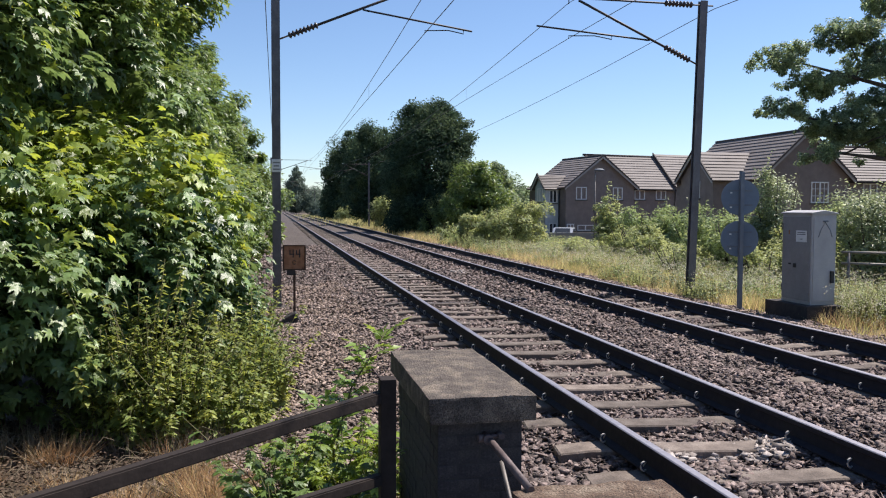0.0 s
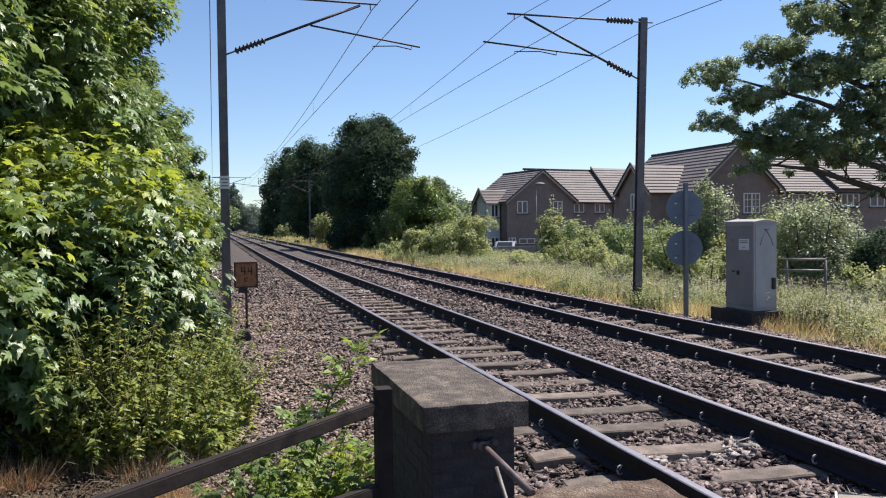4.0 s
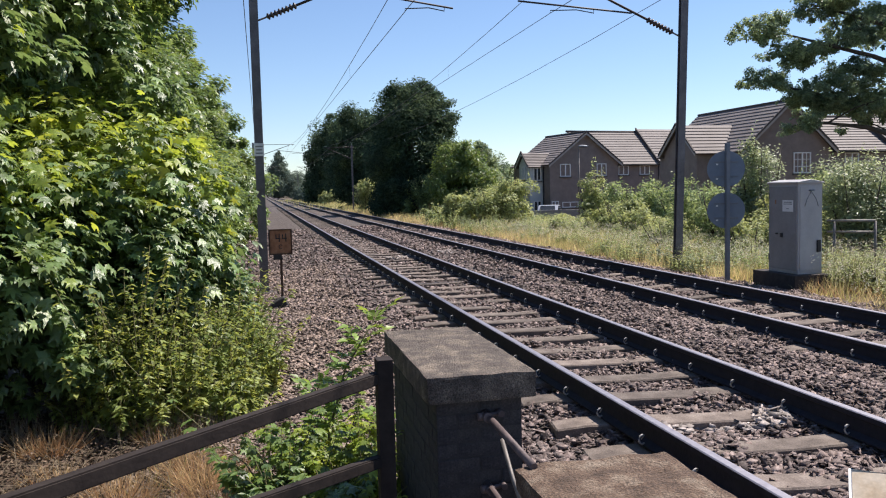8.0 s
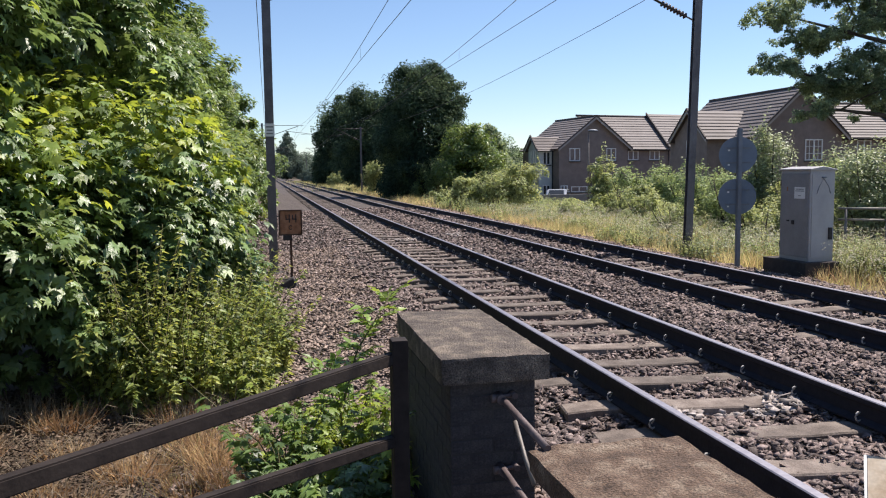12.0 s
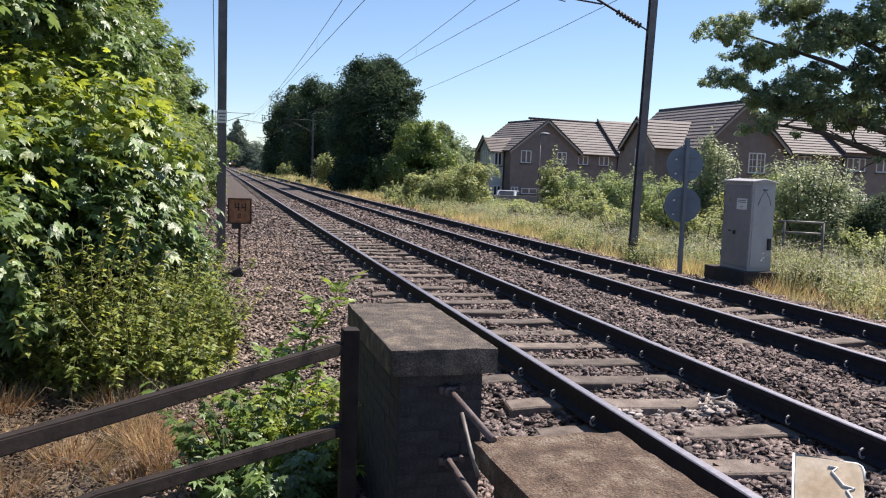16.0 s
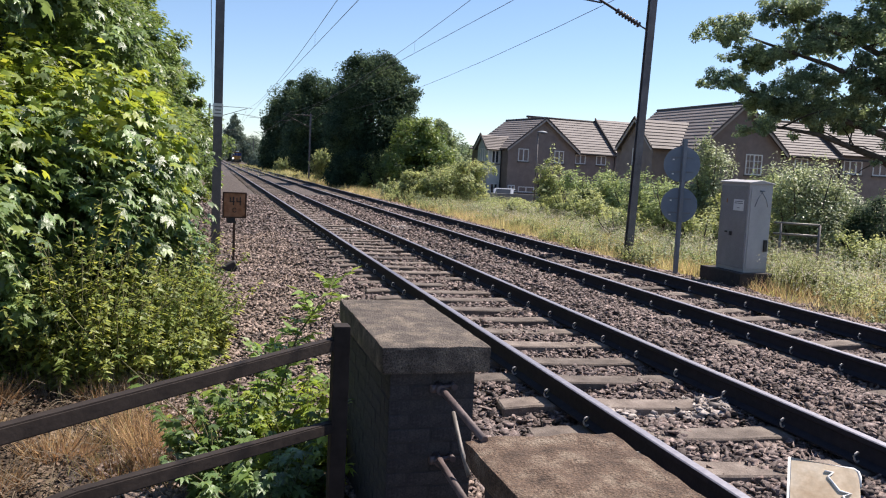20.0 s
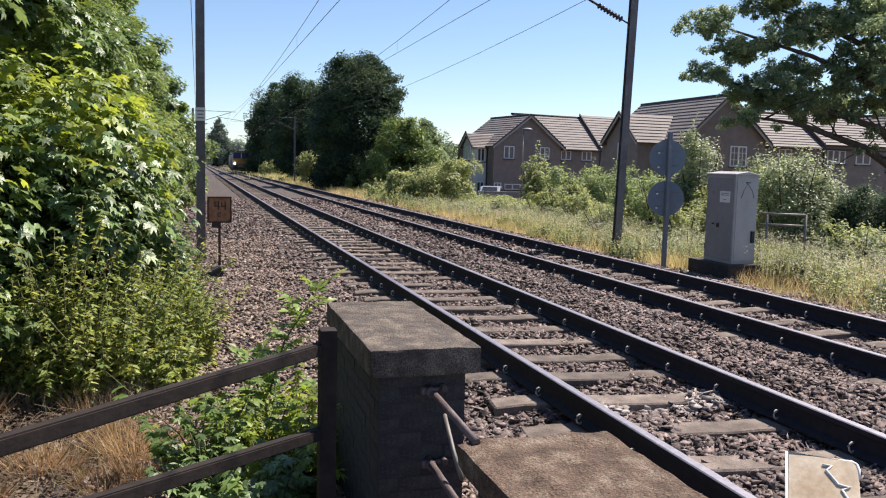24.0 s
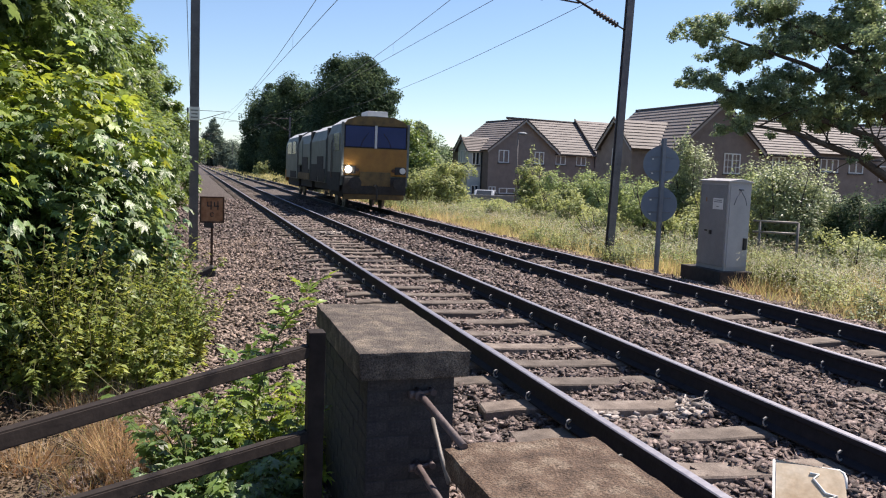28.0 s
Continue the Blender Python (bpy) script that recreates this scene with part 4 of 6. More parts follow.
for x, y, z, rs, n in ((-7.0, 9.8, 3.5, (1.9, 1.7, 1.5), 4600), (-6.1, 12.2, 3.6, (1.5, 1.7, 1.3), 3600), (-8.6, 8.4, 4.2, (1.7, 1.6, 1.6), 3000), (-5.35, 11.5, 1.7, (1.7, 1.7, 1.05), 5400), (-5.65, 13.6, 1.8, (1.75, 1.9, 1.15), 3600), (-6.7, 9.9, 1.7, (1.75, 1.7, 1.25), 4600), (-7.9, 8.1, 2.0, (1.6, 1.6, 1.5), 3400), (-5.15, 11.5, 0.65, (1.5, 1.5, 1.1), 4200), (-4.9, 12.6, 0.6, (1.3, 1.5, 1.1), 3000), (-6.4, 9.9, 0.65, (1.6, 1.5, 1.15), 4000), (-7.0, 8.1, 0.7, (1.5, 1.4, 1.2), 3200)):
    t = empty("sycamore_bush", pose(x, y, gz(x, y)), "leafy young sycamore with large lobed leaves, hanging to the ground", "bush", "sycamore growth")
    bm = bmesh.new()
    for k in range(7):
        a = k * 0.9
        tube(bm, [(0.1 * math.cos(a) - 0.5, 0.1 * math.sin(a), 0), (0.4 * rs[0] * math.cos(a) - 0.3, 0.4 * rs[1] * math.sin(a), z * 0.9), (0.7 * rs[0] * math.cos(a), 0.7 * rs[1] * math.sin(a), z + 0.4 + 0.3 * rs[2])], [0.035, 0.022, 0.008], 5)
    part("stem", bm, M["bark"], t)
    zc = z - gz(x, y)
    bl = [(rs[0] * 0.5 * math.cos(k * 1.05), rs[1] * 0.5 * math.sin(k * 1.05), zc + (0.3 * rs[2] if k % 2 else -0.25 * rs[2]), rs[0] * 0.52, rs[1] * 0.52, rs[2] * 0.5) for k in range(6)]
    bl.append((0, 0, zc + 0.2 * rs[2], rs[0] * 0.75, rs[1] * 0.75, rs[2] * 0.75))
    if 1 < z < 3:
        bl += [(0.1, -0.05, zc - 0.65, rs[0] * 0.93, rs[1] * 0.95, 0.75), (0.05, 0, zc - 0.2, rs[0] * 0.95, rs[1] * 0.95, 0.7)]
    p, o = clumped(bl, int(n * 1.6), 0.28, 0.22, 24)
    p[:, 2] = np.maximum(p[:, 2], 0.05)
    # newest leaves stand on top; sunlight through the crest is put into their yellow-green
    up = (p[:, 2] + p[:, 0] * 0.25 + rng.normal(0, 0.3, len(p)) > zc + (0.6 if z > 3 else (0.1 if z > 1 else 2.0))) & (o[:, 2] > -0.1) & (rng.random(len(p)) < 0.8)
    leaves("foliage", p[~up], o[~up], 0.128, M["leaf_syc"], t, LEAF_LOBED, 0.5, 0.36, 0.75)
    if up.sum() > 50:
        leaves("lit_young_foliage", p[up] + np.array((0, 0, 0.06)), o[up], 0.115, M["leaf_young_lit"], t, LEAF_LOBED, 0.3, 0.6, 0.5)

# a young sycamore close by, in front of the dark foot of the hedge
t = empty("sycamore_sapling", pose(-5.65, 6.9, gz(-5.65, 6.9)), "young sycamore with pale drooping leaves at the hedge foot", "sapling")
bm = tube(bmesh.new(), [(-0.1, 0.1, -0.05), (0.0, 0.0, 0.9), (0.15, -0.1, 1.6), (0.3, -0.2, 2.2)], [0.025, 0.018, 0.012, 0.005], 6)
for e in ((0.62, -0.3, 1.85), (0.45, -0.2, 1.2), (0.35, -0.1, 0.6), (-0.3, 0.1, 1.5)):
    tube(bm, [(0.02, 0, e[2] - 0.35), (e[0] * 0.5, e[1] * 0.5, e[2] - 0.05), e], [0.01, 0.007, 0.003], 4)
part("stem", bm, M["bark"], t)
sap_bl = [(0.45, -0.3, 1.8, 0.26, 0.3, 0.22), (0.1, -0.1, 2.2, 0.4, 0.4, 0.3), (0.3, -0.2, 1.15, 0.25, 0.3, 0.25), (-0.3, 0.1, 1.4, 0.4, 0.4, 0.6)]
p, o = clumped(sap_bl, 230, 0.8, 0.4, 14)
leaves("foliage", p, o, 0.115, M["leaf_syc"], t, LEAF_LOBED, 0.5, 0.5, 0.7)
p, o = clumped(sap_bl, 60, 0.6, 0.5, 4)
leaves("lit_young_foliage", p, o, 0.09, M["leaf_young_lit"], t, LEAF_LOBED, 0.4, 0.6, 0.5)

# spray of leaves that overhangs from close by
t = empty("overhanging_branch", pose(-6.4, 6.6, gz(-6.4, 6.6)), "sycamore branch with large leaves reaching out of the hedge", "branch")
bm = tube(bmesh.new(), [(-0.8, 1.2, 0), (-0.5, 0.6, 2.2), (0.5, 0.0, 3.4), (1.35, -0.1, 3.65)], [0.06, 0.045, 0.02, 0.006], 6)
part("branch", bm, M["bark"], t)
p, o = clumped([(0.9, 0.0, 3.65, 0.7, 0.5, 0.35), (-0.1, 0.3, 3.3, 0.8, 0.6, 0.6), (-0.6, 0.6, 2.4, 0.7, 0.6, 0.7)], 420, 0.8, 0.4)
leaves("foliage", p, o, 0.17, M["leaf_syc"], t, LEAF_LOBED, 0.4)


def stems_leaves(name, x, y, n, r, h, leaf, mat, label, category="weeds", shape=LEAF_OVAL, per=16, lean=0.25, group="", dome=0.4, bare=0.22):
    """Upright leafy stems from the ground."""
    t = empty(name, pose(x, y, gz(x, y)), label, category, group)
    a, q = rng.uniform(0, 6.28, n), np.sqrt(rng.random(n))
    bx, by = r[0] * q * np.cos(a), r[1] * q * np.sin(a)
    hh = h * rng.uniform(0.62, 1.06, n) * (1 - dome * q ** 2) * (1 + 0.22 * np.sin(bx * 5.1 + x * 3) * np.cos(by * 4.3 + y))
    dx, dy = rng.normal(0, lean, n) + 0.2 * bx, rng.normal(0, lean, n) + 0.2 * by
    bm = bmesh.new()
    for i in range(n):
        tube(bm, [(bx[i], by[i], -0.05), (bx[i] + dx[i] * hh[i] * 0.4, by[i] + dy[i] * hh[i] * 0.4, hh[i] * 0.55), (bx[i] + dx[i] * hh[i], by[i] + dy[i] * hh[i], hh[i])], [0.007, 0.005, 0.002], 3)
    tagged(part("stalk", bm, M["stem"], t), kind="stuff")
    k = np.repeat(np.arange(n), per)
    u = rng.uniform(bare, 1.02, n * per)
    p = np.stack([bx[k] + dx[k] * hh[k] * u, by[k] + dy[k] * hh[k] * u, hh[k] * u], -1)
    ang = rng.uniform(0, 6.28, n * per)
    out = np.stack([np.cos(ang), np.sin(ang), np.full(n * per, 0.15)], -1)
    nrm = np.stack([-0.35 * np.cos(ang), -0.35 * np.sin(ang), np.ones(n * per)], -1) + unit(n * per) * 0.45
    scatter("foliage", shape, p, out - np.array((0, 0, 0.35)), nrm, leaf * rng.uniform(0.6, 1.25, n * per) * (1.15 - 0.5 * u), M[mat], t)
    return t


for x, y, n, r, h in ((-3.95, 10.7, 260, (0.62, 0.95), 1.3), (-4.5, 9.9, 260, (0.75, 0.75), 1.35), (-4.95, 9.9, 70, (0.35, 0.4), 1.25), (-3.75, 12.4, 120, (0.4, 0.9), 1.0), (-3.8, 9.7, 60, (0.35, 0.5), 0.8)):
    stems_leaves("nettle_patch", x, y, n, r, h, 0.1, "leaf_nettle", "yellow-green nettles with thin stems in front of the hedge", "nettles", LEAF_NETTLE, group="nettles", per=36, lean=0.22, dome=0.6, bare=0.1)


def ash_sapling(x, y, path, n, size):
    """A leaning stem with pinnate leaves in whorls."""
    t = empty("sapling", pose(x, y, gz(x, y)), "young ash sapling with bright feathered leaves on the ballast edge", "sapling")
    path = [Vector(q) for q in path]
    bm = tube(bmesh.new(), path, [0.014, 0.01, 0.007, 0.004], 5)
    pos, ax, nr = [], [], []
    for i in range(n):
        u = 0.25 + 0.75 * (i + 0.5) / n
        k = min(len(path) - 2, int(u * (len(path) - 1)))
        c = path[k].lerp(path[k + 1], u * (len(path) - 1) - k)
        a = i * 2.4 + random.uniform(-0.4, 0.4)
        d = Vector((math.cos(a), math.sin(a), random.uniform(0.3, 1.1))).normalized()
        ln = size * random.uniform(0.6, 1.15)
        side = d.cross(Vector((0, 0, 1))).normalized()
        tube(bm, [c, c + d * ln * 0.5, c + d * ln - Vector((0, 0, 0.1 * ln))], 0.003, 3)
        up = side.cross(d)
        for j in range(7):
            w = (j // 2 + 1) / 4
            b = c + d * ln * w - Vector((0, 0, 0.1 * ln * w * w))
            s = 0 if j == 6 else (1 if j % 2 else -1)
            pos.append(b)
            ax.append(d * (0.6 if s else 1) + side * s * 0.8 + Vector((0, 0, random.uniform(-0.3, 0.1))))
            nr.append(up + Vector((random.gauss(0, 0.3), random.gauss(0, 0.3), 0.2)))
    part("stem", bm, M["stem"], t)
    scatter("foliage", LEAF_NETTLE, np.array(pos), np.array(ax), np.array(nr), size * 0.58 * rng.uniform(0.75, 1.2, len(pos)), M["leaf_ash"], t)


ash_sapling(-3.03, 7.6, [(0, 0, -0.05), (0.03, 0, 0.5), (0.16, 0, 0.95), (0.42, 0, 1.36)], 27, 0.175)
ash_sapling(-3.0, 7.75, [(0, 0, -0.05), (0.0, 0.02, 0.35), (-0.05, 0, 0.6), (-0.08, 0, 0.8)], 18, 0.18)
ash_sapling(-2.85, 7.35, [(0, 0, -0.05), (0.05, 0.0, 0.25), (0.1, 0, 0.5), (0.2, 0, 0.7)], 16, 0.17)
for kind_, x, y, n, r, h in (("leaf_hedge", -3.25, 6.9, 50, (0.3, 0.4), 0.8), ("leaf_young_lit", -2.92, 7.1, 60, (0.3, 0.5), 0.8), ("leaf_syc", -3.1, 6.3, 60, (0.3, 0.4), 0.6), ("leaf_bramble", -3.2, 7.3, 50, (0.3, 0.4), 0.5), ("leaf_ash", -3.05, 8.1, 20, (0.25, 0.4), 0.4)):
    stems_leaves("bramble", x, y, n, r, h * 1.1, 0.105, kind_, "bright and dark green bramble leaves behind the fence", "bramble", LEAF_LOBED, per=17, lean=0.34, group="brambles")


def blades(name, n, xr, yr, h, w, mat, label, keep=None, bunch=0.0, parent=None, curve=0.35, power=1.0):
    x = rng.uniform(*xr, n)
    y = yr[0] + (yr[1] - yr[0]) * rng.random(n) ** power
    if bunch:
        m = max(4, n // 45)
        cx, cy = rng.uniform(*xr, m), yr[0] + (yr[1] - yr[0]) * rng.random(m) ** power
        k = rng.integers(0, m, n)
        s = bunch * (1 + y * 0.01)
        x, y = cx[k] + rng.normal(0, 1, n) * s, cy[k] + rng.normal(0, 1, n) * s
    if keep is not None:
        g = keep(x, y)
        x, y = x[g], y[g]
    n = len(x)
    z = ground_z(x, y)
    ax = rng.normal(0, curve, (n, 3))
    ax[:, 2] = 1
    ang = rng.uniform(0, 6.28, n)
    nrm = np.stack([np.cos(ang), np.sin(ang), np.zeros(n)], -1)
    ob = scatter(name, BLADE, np.stack([x, y, z - 0.03], -1), ax, nrm, h * rng.uniform(0.4, 1.2, n), M[mat], parent, width=w * (1 + y * 0.012))
    return tagged(ob, label, "grass", kind="stuff")


def tuft(x, y, n, r, h, mat="straw"):
    """A springing tuft of fine blades."""
    a, q = rng.uniform(0, 6.28, n), r * np.sqrt(rng.random(n))
    px, py = x + q * np.cos(a), y + q * np.sin(a)
    ax = np.stack([np.cos(a) * q / r * 0.9 + rng.normal(0, 0.3, n), np.sin(a) * q / r * 0.9 + rng.normal(0, 0.3, n), np.ones(n)], -1)
    b = rng.uniform(0, 6.28, n)
    ob = scatter("dead_grass_tuft", BLADE, np.stack([px, py, ground_z(px, py) - 0.01], -1), ax, np.stack([np.cos(b), np.sin(b), np.zeros(n)], -1), h * rng.uniform(0.45, 1.15, n), M[mat], None, width=0.006)
    return tagged(ob, "springing tuft of dead straw-coloured grass", "grass tuft", "dead grass tufts")


for x, y, n, r, h in ((-4.45, 7.75, 520, 0.22, 0.22), (-4.1, 8.3, 380, 0.18, 0.2), (-5.2, 9.0, 420, 0.22, 0.26), (-5.0, 8.2, 260, 0.18, 0.18), (-3.75, 8.35, 320, 0.2, 0.24), (-4.0, 7.3, 420, 0.2, 0.2), (-4.75, 7.2, 300, 0.18, 0.18), (-3.6, 9.2, 240, 0.2, 0.26), (-5.7, 8.3, 300, 0.2, 0.22), (-3.6, 7.9, 420, 0.2, 0.3), (-4.3, 9.1, 300, 0.22, 0.26), (-5.0, 7.5, 260, 0.16, 0.16), (-3.75, 7.4, 380, 0.18, 0.4), (-3.6, 7.0, 320, 0.15, 0.36), (-3.9, 7.9, 360, 0.2, 0.36)):
    tuft(x, y, n, r, h)
blades("dead_grass", 700, (-6.8, -3.4), (6.2, 9.8), 0.13, 0.006, "straw", "thin scattered dead grass", bunch=0.12, curve=0.8)
blades("verge_grass", 3500, (-4.2, -3.1), (7.0, 16), 0.16, 0.008, "grass_green", "thin green grass along the ballast edge", bunch=0.12)
blades("nettle_stalks", 1500, (-6.4, -3.6), (8.7, 9.7), 0.32, 0.006, "straw_dark", "dry stalks at the foot of the nettles", bunch=0.1, curve=0.25)
n_l = 38000
lx, ly = rng.uniform(-7.5, -3.3, n_l), rng.uniform(5.6, 10.5, n_l)
tagged(scatter("leaf_litter", LEAF_OVAL, np.stack([lx, ly, ground_z(lx, ly) + rng.uniform(0.0, 0.05, n_l)], -1), unit(n_l) * np.array((1, 1, 0.35)), np.array((0, 0, 1.0)) + unit(n_l) * 0.75, rng.uniform(0.02, 0.05, n_l), M["litter"]), "brown leaf litter and dead bramble on dry soil", "litter", kind="stuff")


def twigs(name, n, xr, yr, length, mat, label):
    bm = bmesh.new()
    for i in range(n):
        x, y = random.uniform(*xr), random.uniform(*yr)
        z = gz(x, y)
        a, l = random.uniform(0, 6.28), length * random.uniform(0.4, 1.2)
        up = random.uniform(0.1, 0.6)
        tube(bm, [(x, y, z), (x + l * 0.5 * math.cos(a), y + l * 0.5 * math.sin(a), z + l * up), (x + l * math.cos(a + 0.4), y + l * math.sin(a + 0.4), z + l * up * 0.5)], [0.003, 0.0026, 0.0014], 3)
    return tagged(mesh_ob(name, bm, M[mat]), label, "twigs", kind="stuff")


twigs("dead_stems", 620, (-6.8, -3.6), (6.4, 10.0), 0.36, "straw_dark", "tangle of dead bramble stems and twigs")

# ---- verge, scrub and trees on the far side ----
def verge(x, y):
    return (x > 5.9 + 0.2 * np.sin(y * 0.8) + 0.12 * np.sin(y * 2.3)) & (x < 13.5) & ~((x > 5.6) & (x < 7.2) & (y > 15.0) & (y < 16.7)) & ~((x < 6.3) & (y > 13.4) & (y < 15.1))


blades("dry_grass", 21000, (5.7, 11.5), (8, 36), 0.4, 0.009, "grass_dry", "dry yellow grass of the verge", verge, 0.16, power=1.3, curve=0.5)
blades("green_grass", 34000, (5.8, 13), (8, 40), 0.48, 0.011, "grass_green", "green and yellow rough grass of the verge", verge, 0.2, power=1.25, curve=0.5)
blades("dry_grass", 10000, (6.05, 8.6), (30, 95), 0.48, 0.016, "grass_dry", "tall dry yellow grass of the verge", None, 0.5, power=1.3, curve=0.45)
blades("green_grass", 40000, (6.6, 20), (28, 95), 0.6, 0.018, "grass_green", "green and yellow rough grass of the verge", None, 0.6, power=1.3, curve=0.45)
blades("green_grass", 5000, (5.6, 9), (90, 240), 0.9, 0.05, "grass_green", "rough grass of the far bank", None, 0.8)
blades("short_grass", 7000, (5.75, 6.5), (8, 60), 0.14, 0.012, "grass_green", "short weeds along the ballast edge", None, 0.12, power=1.5)


def seed_heads(n, xr, yr, h):
    x, y = rng.uniform(*xr, n), yr[0] + (yr[1] - yr[0]) * rng.random(n) ** 1.3
    g = verge(x, y)
    x, y = x[g], y[g]
    m = len(x)
    k = 5
    z = ground_z(x, y) + h * rng.uniform(0.5, 1.15, m)
    p = np.repeat(np.stack([x, y, z], -1), k, 0) + rng.normal(0, 0.025, (m * k, 3))
    ob = scatter("seed_heads", LEAF_OVAL, p, unit(m * k), unit(m * k), rng.uniform(0.015, 0.035, m * k), M["seed_head"])
    return tagged(ob, "pale seed heads over the verge grass", "grass", kind="stuff")


seed_heads(9500, (5.8, 12.5), (9, 38), 0.62)


def shrub(x, y, h, w, n, leaf, mat, label, d=None, low=0.0, name="shrub"):
    z = gz(x, y)
    t = empty(name, pose(x, y, z), label, "shrub", "verge scrub")
    d = d or w
    bm = bmesh.new()
    for k in range(6):
        a = k * 1.05 + x
        tube(bm, [(0.1 * math.cos(a), 0.1 * math.sin(a), -0.1), (0.3 * w * math.cos(a), 0.3 * d * math.sin(a), h * 0.5), (0.42 * w * math.cos(a), 0.42 * d * math.sin(a), h * 0.85)], [0.03, 0.02, 0.006], 5)
    part("stem", bm, M["bark"], t)
    bl = [(0, 0, h * 0.5, w * 0.36, d * 0.36, h * 0.42)]
    for k in range(9):
        a = random.uniform(0, 6.28)
        q = random.uniform(0.2, 0.42)
        bl.append((q * w * math.cos(a), q * d * math.sin(a), h * random.uniform(0.22 + low, 0.8), w * random.uniform(0.14, 0.24), d * random.uniform(0.14, 0.24), h * random.uniform(0.14, 0.26)))
    p, o = clumped(bl, int(n * 2.6), 0.55, 0.42, 60)
    p[:, 2] = np.maximum(p[:, 2], 0.02)
    # young shoots standing out of the top
    k = int(7 + 4 * w)
    b = p[p[:, 2] > np.quantile(p[:, 2], 0.7)]
    b = b[rng.integers(0, len(b), k)]
    f = np.linspace(0, 1, 14)[None, :, None]
    tip = np.stack([rng.normal(0, 0.12, k), rng.normal(0, 0.12, k), h * rng.uniform(0.1, 0.24, k)], -1)
    q = (b[:, None] + tip[:, None] * f).reshape(-1, 3) + rng.normal(0, 0.03, (k * 14, 3))
    leaves("foliage", np.concatenate([p, q]), np.concatenate([o, unit(len(q))]), leaf, M[mat], t, LEAF_OVAL, 0.2, 0.55, 0.8)
    return t


G, E_, W_ = "bright green scrub bush on the verge", "pale yellow-green elder bush in flower", "grey-green willow shrub on the verge"
for a in ((11.75, 37.5, 3.0, 1.8, 2400, 0.12, "leaf_bush", G), (12.6, 35.5, 2.4, 3.2, 3200, 0.12, "leaf_scrub", G), (14.5, 35.0, 2.5, 3.0, 3000, 0.12, "leaf_scrub", G), (13.2, 31.5, 2.3, 2.6, 2600, 0.11, "leaf_scrub", G),
          (11.0, 33.0, 1.6, 2.2, 2200, 0.1, "leaf_bush", G), (12.4, 28.5, 2.2, 2.2, 4000, 0.1, "leaf_scrub", G), (10.4, 30.0, 1.2, 2.0, 1800, 0.09, "leaf_bush", G), (9.4, 34.5, 0.85, 2.4, 2000, 0.1, "leaf_bush", G),
          (9.2, 45.0, 2.7, 3.8, 3600, 0.14, "leaf_bush", E_), (8.0, 46.5, 1.9, 2.6, 2400, 0.14, "leaf_bush", E_), (12.6, 43.5, 0.6, 2.4, 1200, 0.13, "leaf_bush", E_), (10.4, 40.5, 0.6, 2.6, 1800, 0.12, "leaf_bush", G),
          (6.7, 82.0, 3.3, 2.6, 2600, 0.18, "leaf_bush", G), (7.6, 76.0, 2.8, 1.6, 1300, 0.16, "leaf_grey", W_), (9.3, 66.5, 3.7, 2.8, 3600, 0.17, "leaf_scrub", G), (11.2, 64.0, 2.0, 2.4, 1600, 0.15, "leaf_bush", G),
          (11.5, 24.0, 3.7, 1.7, 4800, 0.09, "leaf_grey", W_), (10.6, 24.6, 2.0, 1.8, 2000, 0.09, "leaf_scrub", G), (12.0, 20.4, 3.0, 2.3, 6000, 0.085, "leaf_grey", W_), (13.6, 20.6, 2.5, 2.2, 5000, 0.085, "leaf_grey", W_),
          (11.2, 22.0, 1.9, 1.9, 2200, 0.09, "leaf_bush", G), (13.2, 18.8, 2.0, 1.7, 5000, 0.08, "leaf_dark", "dark green conifer bush on the verge"), (14.3, 18.4, 2.7, 2.0, 6000, 0.08, "leaf_dark", "dark green conifer bush on the verge"), (11.3, 17.0, 1.1, 2.0, 2000, 0.08, "leaf_bush", G),
          (9.6, 21.6, 1.3, 1.8, 1800, 0.08, "leaf_bush", G), (9.2, 25.6, 1.2, 2.0, 1700, 0.09, "leaf_bush", G), (16.4, 40.5, 2.6, 3.2, 2400, 0.13, "leaf_scrub", G), (17.6, 36.5, 2.7, 3.2, 2400, 0.13, "leaf_scrub", G), (15.6, 30.0, 2.8, 2.8, 2600, 0.11, "leaf_scrub", G), (15.0, 25.5, 2.9, 2.4, 5000, 0.1, "leaf_scrub", G),
          (14.6, 50.0, 0.8, 3.0, 2000, 0.14, "leaf_bush", G), (12.0, 55.0, 1.4, 3.0, 2000, 0.15, "leaf_bush", G), (8.0, 52.0, 1.4, 2.6, 1500, 0.14, "leaf_bush", G)):
    shrub(*a)
for i in range(330):
    y = 9.5 + 46 * random.random() ** 1.2
    x = random.uniform(6.1, 10.2 + 0.06 * y)
    if 5.5 < x < 7.2 and 13.2 < y < 17.2:
        continue
    stems_leaves("tall_weed", x, y, 18, (0.4, 0.4), random.uniform(0.45, 0.85), 0.075 + 0.001 * y, random.choice(("leaf_bush", "leaf_bush", "leaf_grey", "leaf_scrub")), "leafy weeds among the grass of the verge", "weeds", per=18, group="verge weeds")

